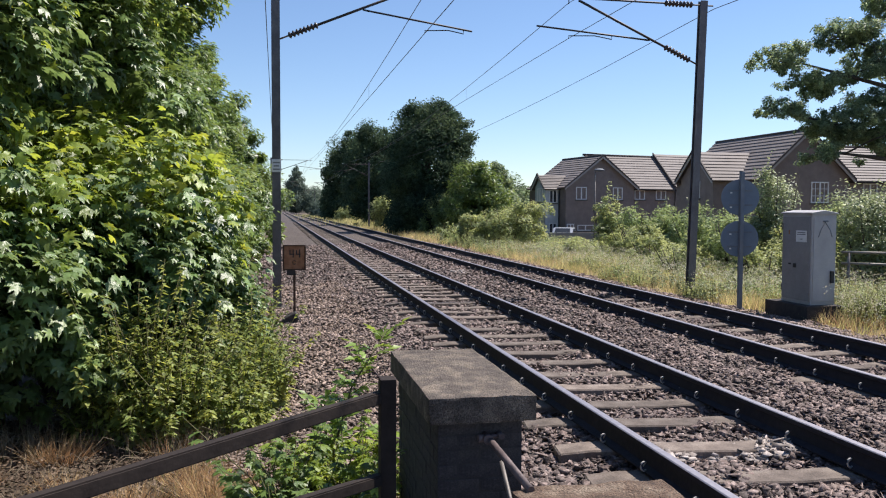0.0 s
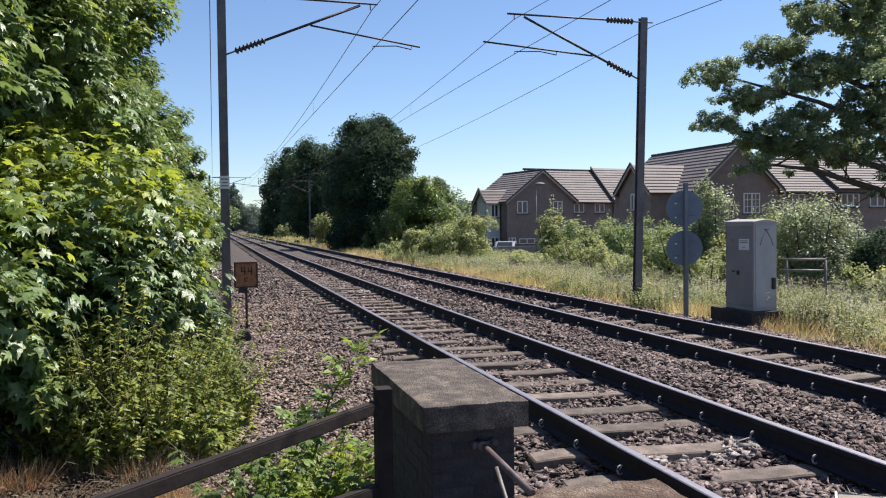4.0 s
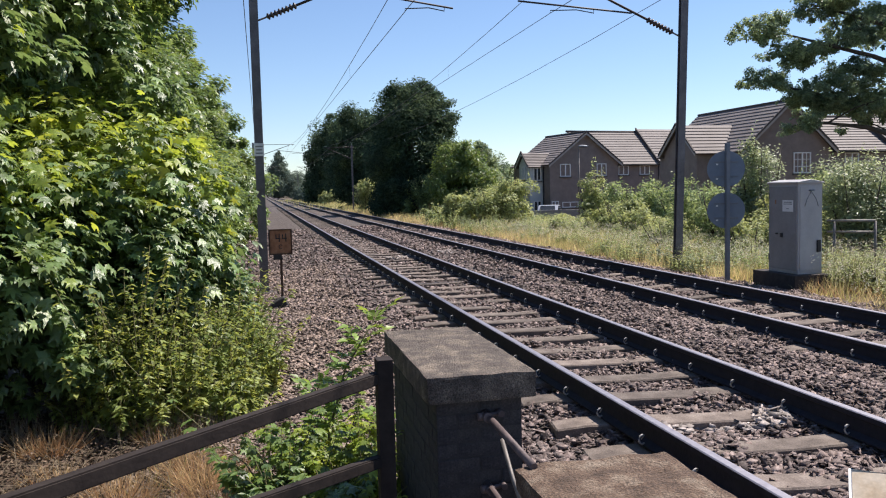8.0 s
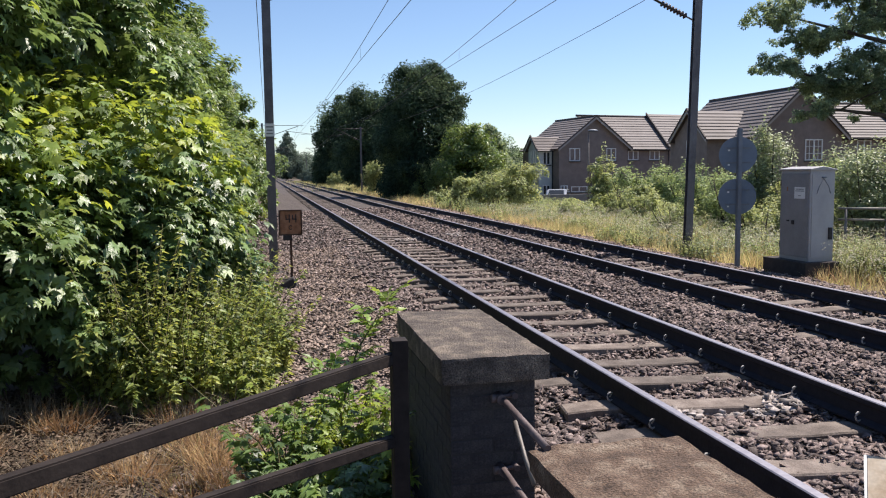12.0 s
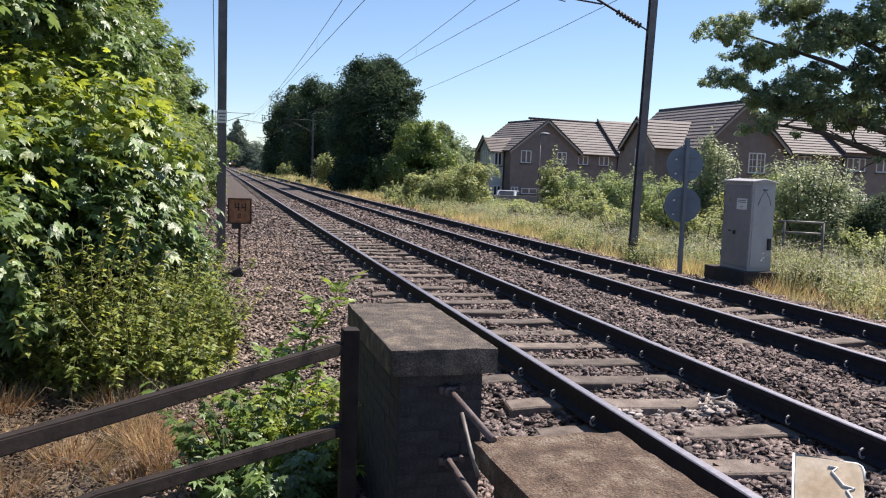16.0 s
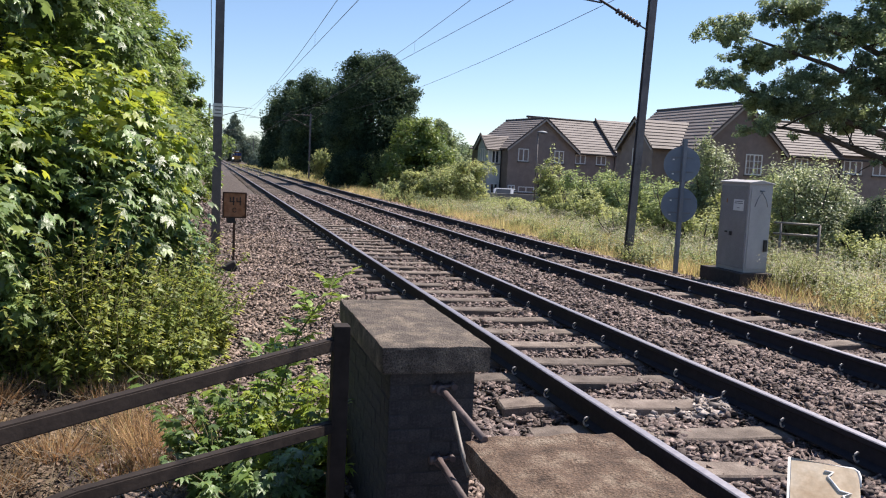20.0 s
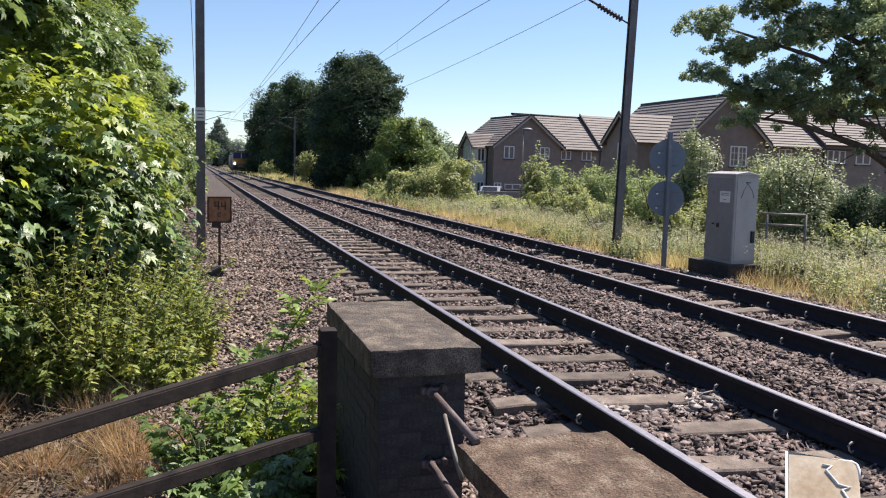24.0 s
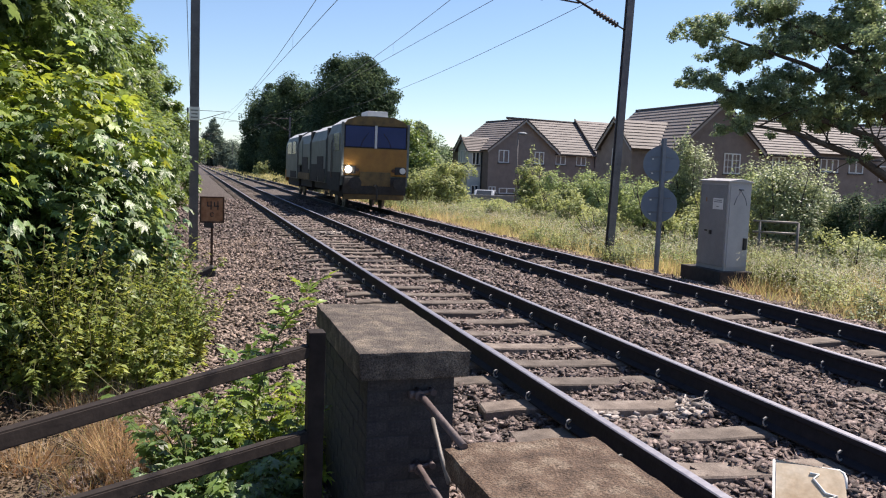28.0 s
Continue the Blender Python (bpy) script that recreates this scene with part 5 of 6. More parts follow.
tree("tree", 9.1, 69, -0.6, 11.8, [(0, 0, 6.5, 3.2, 3.0, 4.2), (-1.3, 0.3, 8.0, 1.9, 2.0, 2.2), (-0.6, -0.2, 9.7, 1.8, 2.0, 1.7), (1.0, 0, 9.5, 1.8, 1.9, 1.7), (2.3, 0, 8.6, 1.6, 1.9, 1.9), (2.4, -0.4, 6.4, 1.4, 1.8, 1.8), (-1.8, 0.4, 5.0, 1.8, 2.2, 3.0), (1.8, -0.8, 3.5, 2.6, 2.2, 2.8), (-0.8, -0.8, 2.6, 2.4, 2.0, 2.2), (-1.9, -0.4, 1.6, 1.7, 2.0, 1.8), (0.8, -1, 1.4, 3.0, 1.8, 1.6)], 110000, 0.2, "leaf_dark", 0.4, "large dark dense lineside tree", 8)
tree("tree", 9.0, 141, -0.5, 16.5, [(0, 0, 8, 3.6, 3.4, 7.0), (-2.2, 0, 6.2, 2.6, 2.6, 5.4), (-3.0, 0, 4.0, 1.9, 2.0, 3.6), (0.6, 0, 13.2, 2.2, 2.2, 2.8), (-0.6, 0, 11.0, 2.6, 2.4, 2.8), (2.6, 0.5, 11.2, 2.6, 2.4, 3.0), (2.4, -0.6, 5.0, 3.0, 2.6, 4.4), (-1.6, -0.3, 2.4, 3.0, 2.6, 2.6), (3.4, -0.5, 2.4, 3.0, 2.6, 2.6)], 50000, 0.36, "leaf_dark", 0.4, "tall dark pointed lineside tree with drooping twigs", 7)
tree("tree", 8.3, 100, -0.5, 12.2, [(0, 0, 7.0, 2.8, 2.6, 5.4), (-1.6, 0, 5.2, 2.2, 1.9, 4.6), (1.8, 0, 6.6, 2.6, 2.2, 5.4), (0.0, 0, 10.6, 2.0, 1.8, 1.9), (2.4, 0, 9.2, 1.8, 1.8, 2.2), (0, -0.5, 1.8, 3.2, 2.2, 2.2), (3.4, 0, 3.4, 2.6, 2.2, 3.2)], 60000, 0.26, "leaf_dark", 0.3, "dark lineside tree joining the tree group", 5)
tree("tree", 11.9, 63.5, -0.9, 6.8, [(-0.3, 0, 3.9, 1.5, 1.8, 2.7), (0.2, 0, 5.2, 1.1, 1.3, 1.2), (1.0, -0.4, 2.8, 1.6, 1.8, 2.2), (-1.2, -0.8, 2.2, 1.5, 1.6, 2.0), (0.8, -0.4, 1.4, 2.0, 1.6, 1.5)], 30000, 0.2, "leaf_hedge", 0.25, "mid-green tree leaning from the dark tree group", 5)
tree("tree", 15.4, 72, -1.0, 7.2, [(-0.3, 0, 3.8, 1.7, 1.8, 2.8), (0.3, 0, 5.4, 1.3, 1.3, 1.4), (1.0, -0.4, 2.6, 1.6, 1.8, 2.2), (-0.8, -0.4, 1.6, 1.6, 1.6, 1.6)], 24000, 0.22, "leaf_oak", 0.25, "mid-green tree beside the dark tree group", 5)
tree("tree", 16.8, 76, -1.2, 6.8, [(0, 0, 4.0, 2.2, 2, 2.4), (-2.0, 0, 3.0, 1.7, 1.6, 2.2), (2.0, 0, 3.2, 1.9, 1.8, 1.9), (0, 0, 1.6, 3, 2, 1.6)], 24000, 0.24, "leaf_oak", 0.25, "rounded green tree beyond the scrub", 5)
tree("tree", 21.5, 88, -1.6, 6.0, [(0, 0, 3.6, 2.4, 2, 2.2), (-2.4, 0, 3.0, 2.0, 1.6, 2.0)], 9000, 0.25, "leaf_oak", 0.22, "rounded green tree beyond the scrub", 4)
tree("tree", 24.5, 92, -1.8, 6.2, [(0, 0, 3.8, 1.8, 1.8, 2.4)], 5000, 0.25, "leaf_dark", 0.2, "small tree beside the far house", 3)

for i in range(70):
    y = random.uniform(9.5, 17.5)
    x = random.uniform(6.5, 7.0 + 0.42 * y)
    if x < 7.25 and y > 13.2:
        continue
    stems_leaves("tall_weed", x, y, 14, (0.3, 0.3), random.uniform(0.35, 0.75), 0.06, random.choice(("leaf_bush", "leaf_bush", "leaf_scrub")), "leafy weeds among the grass of the verge", "weeds", per=16, group="verge weeds")

for x, y in ((7.35, 15.0), (7.15, 14.85), (7.5, 15.4), (7.75, 15.0), (7.4, 14.5)):
    stems_leaves("tall_weed", x, y, 26, (0.22, 0.22), 0.85, 0.07, "leaf_bush", "leafy weeds hiding the side of the cabinet plinth", "weeds", per=18, group="verge weeds")
blades("dry_grass", 5000, (6.2, 11), (9, 15.2), 0.4, 0.008, "straw", "orange-brown dead grass along the verge", verge, 0.2, curve=0.6)

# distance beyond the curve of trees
tree("tree", 6.8, 458, -0.4, 27, [(0, 0, 6, 6.5, 5, 5.5), (0, 0, 11, 6.4, 5, 5.2), (0, 0, 15.5, 5.0, 4.4, 4.6), (0, 0, 19.5, 3.4, 3.2, 4.0), (0, 0, 23, 1.9, 1.9, 2.8), (-6.0, 0, 7.5, 5.6, 5, 5.2), (7.0, 0, 8.6, 6.0, 5, 5.2)], 24000, 0.9, "leaf_far_hazed", 0.4, "distant tree with a pointed crown", 4, per=40)
for i, (x, y, h, w) in enumerate(((-5, 437, 15, 16), (24, 472, 17, 21), (38, 490, 15, 21), (-19, 402, 18, 21), (10.5, 150, 4.2, 5), (7.6, 165, 5.0, 4.5), (8.6, 185, 5.5, 5), (7.2, 215, 4.6, 5), (6.6, 180, 2.6, 2.4), (7.4, 135, 2.6, 3.2), (7.6, 152, 3.4, 3.6), (7.4, 200, 3.4, 4.0), (12, 452, 15, 16), (0, 470, 15, 15), (18, 460, 17, 16), (31, 446, 17, 16), (12.5, 175, 6, 7), (9.5, 200, 4.5, 5), (30, 200, 8, 14), (46, 190, 8, 16), (64, 180, 9, 18), (84, 170, 9, 20))):
    t = empty("far_bush", pose(x, y, gz(x, y)), "hazy green bushes in the distance", "bush", "distant bushes")
    p, o = clumped([(0, 0, h * 0.5, w * 0.4, w * 0.3, h * 0.45), (-w * 0.3, 0, h * 0.38, w * 0.28, w * 0.25, h * 0.36), (w * 0.3, 0, h * 0.42, w * 0.28, w * 0.25, h * 0.38)], 4200, 0.5, 0.3)
    p[:, 2] = np.maximum(p[:, 2], 0)
    # bushes farther off take the leaf colour with haze in it
    leaves("foliage", p, o, 0.1 + h * 0.045, M["leaf_bush" if y < 160 else "leaf_far_hazed"], t)

# broadleaf tree with open limbs, its trunk beyond the right-hand scrub
oak = empty("oak_tree", pose(29.5, 32.4, gz(29.5, 32.4)), "large spreading broadleaf tree with a dense dark crown and low limbs", "tree")
bm = bmesh.new()
tube(bm, [(0, 0, -0.2), (-0.15, 0.1, 2.5), (-0.35, 0.2, 5.0), (-0.2, 0.2, 8.5), (0.1, 0.2, 13.5)], [0.62, 0.5, 0.42, 0.3, 0.06], 10)
OAK_LIMBS = [((-0.25, 0.1, 4.0), (-2.6, 0.2, 5.9), (-7.0, 0.1, 6.9), (-12.2, 0.0, 7.8)), ((-0.3, 0.2, 5.0), (-3.0, -0.3, 7.6), (-7.0, -0.2, 8.9), (-12.0, 0.1, 10.0)), ((-0.3, 0.2, 6.4), (-2.8, 0.5, 9.4), (-5.6, 0.6, 10.4), (-9.6, 0.5, 11.2)),
             ((-0.2, 0.2, 7.5), (-1.8, 0.2, 10.5), (-3.8, 0.1, 12.6), (-6.4, 0.0, 13.8)), ((-0.2, 0.2, 5.5), (2.5, 0.4, 8.0), (5.2, 0.4, 9.6), (8.4, 0.4, 10.2)), ((-0.2, 0.2, 7.0), (1.4, -0.6, 10.4), (2.6, -1.0, 12.8), (3.2, -1.2, 14.6)), ((-0.2, 0.2, 4.6), (-1.6, -1.6, 6.8), (-3.2, -2.8, 8.2), (-4.6, -3.8, 9.0)), ((-0.25, 0.1, 3.4), (-3.6, 0.0, 5.0), (-7.1, 0.0, 5.9), (-10.2, 0.0, 6.2))]
obl = []
for L in OAK_LIMBS:
    tube(bm, L, [0.27, 0.17, 0.1, 0.03], 7)
    for k in range(1, 4):
        for j in range(5):
            e = Vector(L[k]).lerp(Vector(L[k - 1]), random.uniform(0, 0.6))
            g = e + Vector((random.gauss(0, 1.1), random.gauss(0, 1.1), random.gauss(0.45, 0.7)))
            q = random.uniform(0.6, 1.0)
            if g.x > -7.6:
                tube(bm, [e, e.lerp(g, 0.5) + Vector((0, 0, 0.12)), g], [0.05, 0.03, 0.008], 4)
            if (k > 1 or g.z > 7.0) and g.x > -7.6:
                obl.append((*g, q * 1.25, q * 1.25, q * 0.6))
for k in range(70):   # leaf masses on a wide uneven dome that reaches farther over the track side
    a, v = random.uniform(0, 6.28), random.uniform(-0.5, 0.95)
    q = math.sqrt(max(0.06, 1.02 - max(0.0, v) ** 1.6)) * random.uniform(0.55, 1.0)
    r = random.uniform(0.7, 1.25)
    wide = 9.4 - 3.4 * max(0.0, v) if math.cos(a) < 0 else 9.0
    if q * wide * math.cos(a) > -6.6:
        obl.append((q * wide * math.cos(a), q * 7.0 * math.sin(a), 9.6 + (5.6 if v > 0 else 5.0) * v, r * 1.3, r * 1.3, r * 0.6))
for k in range(46):   # heavy lower skirt of the crown
    r = random.uniform(0.7, 1.1)
    obl.append((random.uniform(-7.0, 3.0), random.gauss(0, 1.6), random.uniform(6.9, 9.2), r * 1.35, r * 1.35, r * 0.55))
for k in range(40):   # upper crown
    z = random.uniform(9.6, 15.0)
    r = random.uniform(0.6, 1.1)
    obl.append((random.uniform(-6.8, -1.0), random.gauss(0.3, 1.8), z, r * 1.35, r * 1.35, r * 0.5))
# leaf masses that the long limbs carry on the track side, with sky between them: centre, spread, number of sprays
sprays = []
for cx, cz, rx, rz, n in ((-12.1, 10.0, 0.85, 0.75, 20), (-9.5, 11.1, 1.3, 0.55, 22), (-10.8, 9.0, 1.05, 0.5, 20), (-12.3, 7.9, 0.7, 0.4, 13), (-9.2, 7.4, 2.0, 0.8, 44), (-10.3, 6.15, 0.65, 0.35, 11), (-7.8, 10.2, 0.9, 0.7, 14), (-7.9, 6.9, 0.9, 0.5, 14), (-7.4, 12.5, 0.8, 0.5, 12), (-7.6, 8.4, 0.9, 0.5, 12), (-9.0, 9.5, 0.9, 0.35, 9)):
    for k in range(n):
        d = Vector((random.gauss(0, 1), random.gauss(0, 1), random.gauss(0, 1))).normalized() * random.uniform(0.45, 1.0)
        r = random.uniform(0.28, 0.5)
        c = (cx + d.x * rx, d.y * 1.5, cz + d.z * rz)
        sprays.append((*c, r * 1.25, r * 1.25, r * 0.62))
        if k % 2 == 0:
            tube(bm, [(cx + 0.35 * rx, 0, cz - 0.35 * rz), (cx + 0.5 * d.x * rx, 0.5 * d.y, cz + 0.4 * d.z * rz), c], [0.03, 0.02, 0.006], 4)
part("trunk", bm, M["bark"], oak, "grey-brown trunk with spreading limbs")
p, o = clumped(sprays, 68000, 0.6, 0.4, 60)
leaves("outer_foliage", p, o, 0.105, M["leaf_oak"], oak, LEAF_OVAL, 0.3, 0.6, 0.5)
p, o = clumped(obl, 100000, 0.5, 0.27, 90)
leaves("crown", p, o, 0.17, M["leaf_oak"], oak, LEAF_OVAL, 0.3, 0.6, 0.5)


# ---- houses ----
def courses(parent, e0, e1, r0, r1, n=13, th=0.05, mat="tile"):
    """A tiled slope from the eave e0-e1 to the ridge r0-r1, laid in overlapping courses."""
    e0, e1, r0, r1 = (Vector(v) for v in (e0, e1, r0, r1))
    nrm = (e1 - e0).cross(r0 - e0).normalized()
    if nrm.z < 0:
        nrm = -nrm
    sl = part("roof_slope", quad_solid(e0, e1, r1, r0, nrm, 0.06), M["tile_dark"], parent, "dark bedding below the roof tiles")
    for i in range(n):
        a, b = i / n, min(1.0, (i + 1.14) / n)
        bm = bmesh.new()
        lo0, lo1, hi0, hi1 = e0.lerp(r0, a), e1.lerp(r1, a), e0.lerp(r0, b), e1.lerp(r1, b)
        up = nrm * 0.062
        vs = [bm.verts.new(v) for v in (lo0 + up, lo1 + up, lo1 + up + nrm * th, lo0 + up + nrm * th, hi0 + up, hi1 + up)]
        for q in ((0, 1, 2, 3), (3, 2, 5, 4), (0, 4, 5, 1), (0, 3, 4), (1, 5, 2)):
            bm.faces.new([vs[k] for k in q])
        bmesh.ops.recalc_face_normals(bm, faces=bm.faces[:])
        part("tile_course", bm, M[mat], sl)
    return sl


def quad_solid(a, b, c, d, nrm, th):
    bm = bmesh.new()
    lo = [bm.verts.new(v) for v in (a, b, c, d)]
    hi = [bm.verts.new(v + nrm * th) for v in (a, b, c, d)]
    bm.faces.new(lo[::-1])
    bm.faces.new(hi)
    for i in range(4):
        bm.faces.new((lo[i], lo[(i + 1) % 4], hi[(i + 1) % 4], hi[i]))
    bmesh.ops.recalc_face_normals(bm, faces=bm.faces[:])
    return bm


def window(parent, m, w, h, bars=1, cross=False):
    """A window with its lower middle at m's origin, looking along m's -y."""
    f = 0.075
    bm = bmesh.new()
    rings = [[bm.verts.new(m @ Vector((sx * (w / 2 - d), y, (h - d) if up else d))) for sx, up in ((-1, 0), (1, 0), (1, 1), (-1, 1))] for d, y in ((0, -0.05), (f, -0.05), (f, 0.06), (0, 0.06))]
    for a, b in zip(rings, rings[1:] + rings[:1]):
        for i in range(4):
            bm.faces.new((a[i], a[(i + 1) % 4], b[(i + 1) % 4], b[i]))
    bmesh.ops.recalc_face_normals(bm, faces=bm.faces[:])
    fr = part("window", bm, M["white"], parent, "white-framed casement window")
    for k in range(bars):
        x = -w / 2 + w * (k + 1) / (bars + 1)
        part("mullion", boxed(x - 0.05, x + 0.05, -0.055, 0.06, f, h - f, m=m), M["white"], fr)
    if cross:
        for k in range(2):
            z = h * (k + 1) / 3
            part("glazing_bar", boxed(-w / 2 + f, w / 2 - f, -0.035, 0.0, z - 0.02, z + 0.02, m=m), M["white"], fr)
        for x in (-w / 4, w / 4):
            part("glazing_bar", boxed(x - 0.018, x + 0.018, -0.03, 0.0, f, h - f, m=m), M["white"], fr)
    for k in range(bars + 1):
        x0 = -w / 2 + w * k / (bars + 1)
        part("pane", boxed(x0 + 0.05, x0 + w / (bars + 1) - 0.05, 0.005, 0.03, f, h - f, m=m), M["glass"], fr, "dark reflecting pane")
    part("sill", boxed(-w / 2 - 0.06, w / 2 + 0.06, -0.12, 0.0, -0.1, 0.0, m=m), M["sill"], fr, "dark stone sill")
    return fr


def gable_prism(w, e, r, y0, y1):
    return prism(bmesh.new(), [(-w / 2, 0), (w / 2, 0), (w / 2, e), (0, r), (-w / 2, e)], "y", y0, y1)


def house(x, y, yaw, ground, eave, ridge, w, d, wing, left, left_y, left_w, label, win, wall2="harling", wing_up=0.0, flank_up=1.4):
    """A gabled house with a right-hand wing whose ridge runs across, and a small gable on its left flank."""
    t = empty("house", pose(x, y, ground, 0, 0, yaw), label, "house", "row of houses")
    e, r = eave - ground, ridge - ground
    s = (r - e) / (w / 2)
    ov = 0.28
    part("wall", gable_prism(w, e, r, 0, d), M["harling"], t, "brown harled gable wall")
    le, rr = e - s * ov, r
    courses(t, (-w / 2 - ov, -0.3, le), (-w / 2 - ov, d, le), (0, -0.3, rr), (0, d, rr))
    courses(t, (w / 2 + ov, -0.3, le), (w / 2 + ov, d, le), (0, -0.3, rr), (0, d, rr))
    for k in (-1, 1):   # barge boards and dark verge tiles
        a, b = Vector((k * (w / 2 + ov), -0.33, le - 0.16)), Vector((0, -0.33, rr - 0.16))
        part("barge_board", quad_solid(a, b, b + Vector((0, 0, 0.2)), a + Vector((0, 0, 0.2)), Vector((0, -1, 0)), 0.05), M["white_dull"], t, "off-white barge board")
        part("verge", quad_solid(a + Vector((0, 0, 0.2)), b + Vector((0, 0, 0.2)), b + Vector((0, 0, 0.34)), a + Vector((0, 0, 0.34)), Vector((0, -1, 0)), 0.1), M["tile_dark"], t, "dark verge tiles")
    part("ridge_tiles", tube(bmesh.new(), [(0, -0.35, rr + 0.1), (0, d, rr + 0.1)], 0.1, 8), M["tile_dark"], t)
    # wing to the right: its ridge runs across
    dep = 3.2
    yb = 0.35
    wr = rr + wing_up
    bm = prism(bmesh.new(), [(yb, 0), (yb + 2 * dep, 0), (yb + 2 * dep, e - 0.1), (yb + dep, r + wing_up - 0.08), (yb, e - 0.1)], "x", w / 2 - 0.05, w / 2 + wing)
    part("wing_wall", bm, M["harling"], t, "brown harled wing wall")
    courses(t, (w / 2 - 0.6, yb - ov, le - 0.02), (w / 2 + wing, yb - ov, le - 0.02), (0.4, yb + dep, wr), (w / 2 + wing, yb + dep, wr))
    part("ridge_tiles", tube(bmesh.new(), [(0.3, yb + dep, wr + 0.1), (w / 2 + wing, yb + dep, wr + 0.1)], 0.1, 8), M["tile_dark"], t)
    part("gutter", tube(bmesh.new(), [(w / 2, yb - ov - 0.06, le - 0.04), (w / 2 + wing + 5.5, yb - ov - 0.06, le - 0.04)], 0.06, 6), M["black"], t)
    part("downpipe", tube(bmesh.new(), [(w / 2 + wing - 0.1, yb - 0.06, 0), (w / 2 + wing - 0.1, yb - 0.06, le - 0.1)], 0.045, 6), M["black"], t)
    # next house of the terrace, roof a step higher
    x0, x1 = w / 2 + wing, w / 2 + wing + 5.5
    bm = prism(bmesh.new(), [(yb, 0), (yb + 2 * dep, 0), (yb + 2 * dep, e + 0.1), (yb + dep, r + wing_up + 0.2), (yb, e + 0.1)], "x", x0, x1)
    part("wing_wall", bm, M["harling"], t, "brown harled wall of the next house")
    courses(t, (x0 - 0.2, yb - ov, le + 0.2), (x1, yb - ov, le + 0.2), (x0 - 0.2, yb + dep, wr + 0.3), (x1, yb + dep, wr + 0.3))
    a, b = Vector((x0 - 0.22, yb - ov - 0.05, le + 0.08)), Vector((x0 - 0.22, yb + dep, wr + 0.2))
    part("verge", quad_solid(a, b, b + Vector((0, 0, 0.3)), a + Vector((0, 0, 0.3)), Vector((-1, 0, 0)), 0.12), M["tile_dark"], t, "dark verge tiles")
    # small gable on the left flank: its ridge runs across
    lw, ll = left_w, left
    e2, r2 = e - 0.05, e + flank_up
    y0 = left_y
    bm = prism(bmesh.new(), [(y0, 0), (y0 + lw, 0), (y0 + lw, e2), (y0 + lw / 2, r2), (y0, e2)], "x", -w / 2 - ll, -w / 2 + 0.05)
    part("flank_wall", bm, M[wall2], t, "side gable wall")
    s2 = (r2 - e2) / (lw / 2)
    for k in (0, 1):
        ye = y0 - ov if k == 0 else y0 + lw + ov
        courses(t, (-w / 2 - ll - 0.25, ye, e2 - s2 * ov), (-w / 2 + 0.1, ye, e2 - s2 * ov), (-w / 2 - ll - 0.25, y0 + lw / 2, r2), (-w / 2 + 2.0, y0 + lw / 2, r2), 9)
        a, b = Vector((-w / 2 - ll - 0.27, ye, e2 - s2 * ov - 0.1)), Vector((-w / 2 - ll - 0.27, y0 + lw / 2, r2 - 0.1))
        part("barge_board", quad_solid(a, b, b + Vector((0, 0, 0.2)), a + Vector((0, 0, 0.2)), Vector((-1, 0, 0)), 0.05), M["white_dull"], t, "off-white barge board")
        part("verge", quad_solid(a + Vector((0, 0, 0.2)), b + Vector((0, 0, 0.2)), b + Vector((0, 0, 0.34)), a + Vector((0, 0, 0.34)), Vector((-1, 0, 0)), 0.1), M["tile_dark"], t, "dark verge tiles")
    window(t, pose(-w / 2 - ll, y0 + lw / 2, e2 - 1.3, 0, 0, -90), 0.9, 1.15)
    part("downpipe", tube(bmesh.new(), [(-w / 2 - 0.08, y0 - 0.1, 0), (-w / 2 - 0.08, y0 - 0.1, le)], 0.05, 6), M["black"], t)
    for wx, wy, wz, ww, wh, bars, cross in win:
        window(t, pose(wx, wy, wz), ww, wh, bars, cross)
    return t


house(24.5, 69.1, 9.6, -2.0, 3.78, 6.38, 6.95, 6.75, 4.75, 1.37, 1.15, 1.9, "brown harled house with a gabled tiled roof, behind the scrub",
      [(-1.95, 0, 4.6, 1.05, 1.1, 1, False), (1.75, 0, 4.6, 1.0, 1.1, 1, False), (4.3, 0.35, 4.65, 1.1, 0.85, 1, False), (6.6, 0.35, 4.65, 1.1, 0.85, 1, False), (-1.1, 0, 1.9, 2.4, 0.5, 2, False), (-3.0, 0, 1.3, 0.7, 1.2, 1, False), (-4.1, 1.14, 4.3, 0.75, 1.15, 1, False), (-4.1, 1.14, 1.4, 0.75, 1.15, 1, False)], "pale_wall", 0.3, 0.92)
house(29.6, 48.0, 2.0, -2.0, 3.85, 6.75, 6.5, 10.2, 5.3, 2.1, 1.9, 4.0, "brown harled house with a large gable, behind the shrubs",
      [(1.1, 0, 4.2, 1.3, 1.35, 1, True), (5.2, 0.35, 4.6, 1.1, 0.9, 1, False), (9.6, 0.35, 4.6, 1.6, 0.95, 2, False), (12.0, 0.35, 4.6, 1.3, 0.95, 1, False)], "harling", -0.7, 1.7)
house(47.0, 50.0, 4, -2.0, 3.6, 6.4, 7.0, 8, 5.0, 0.9, 2.4, 3.5, "brown harled house farther along the row",
      [(-1.5, 0, 4.15, 1.5, 1.1, 1, False), (1.5, 0, 4.15, 1.5, 1.1, 1, False)])

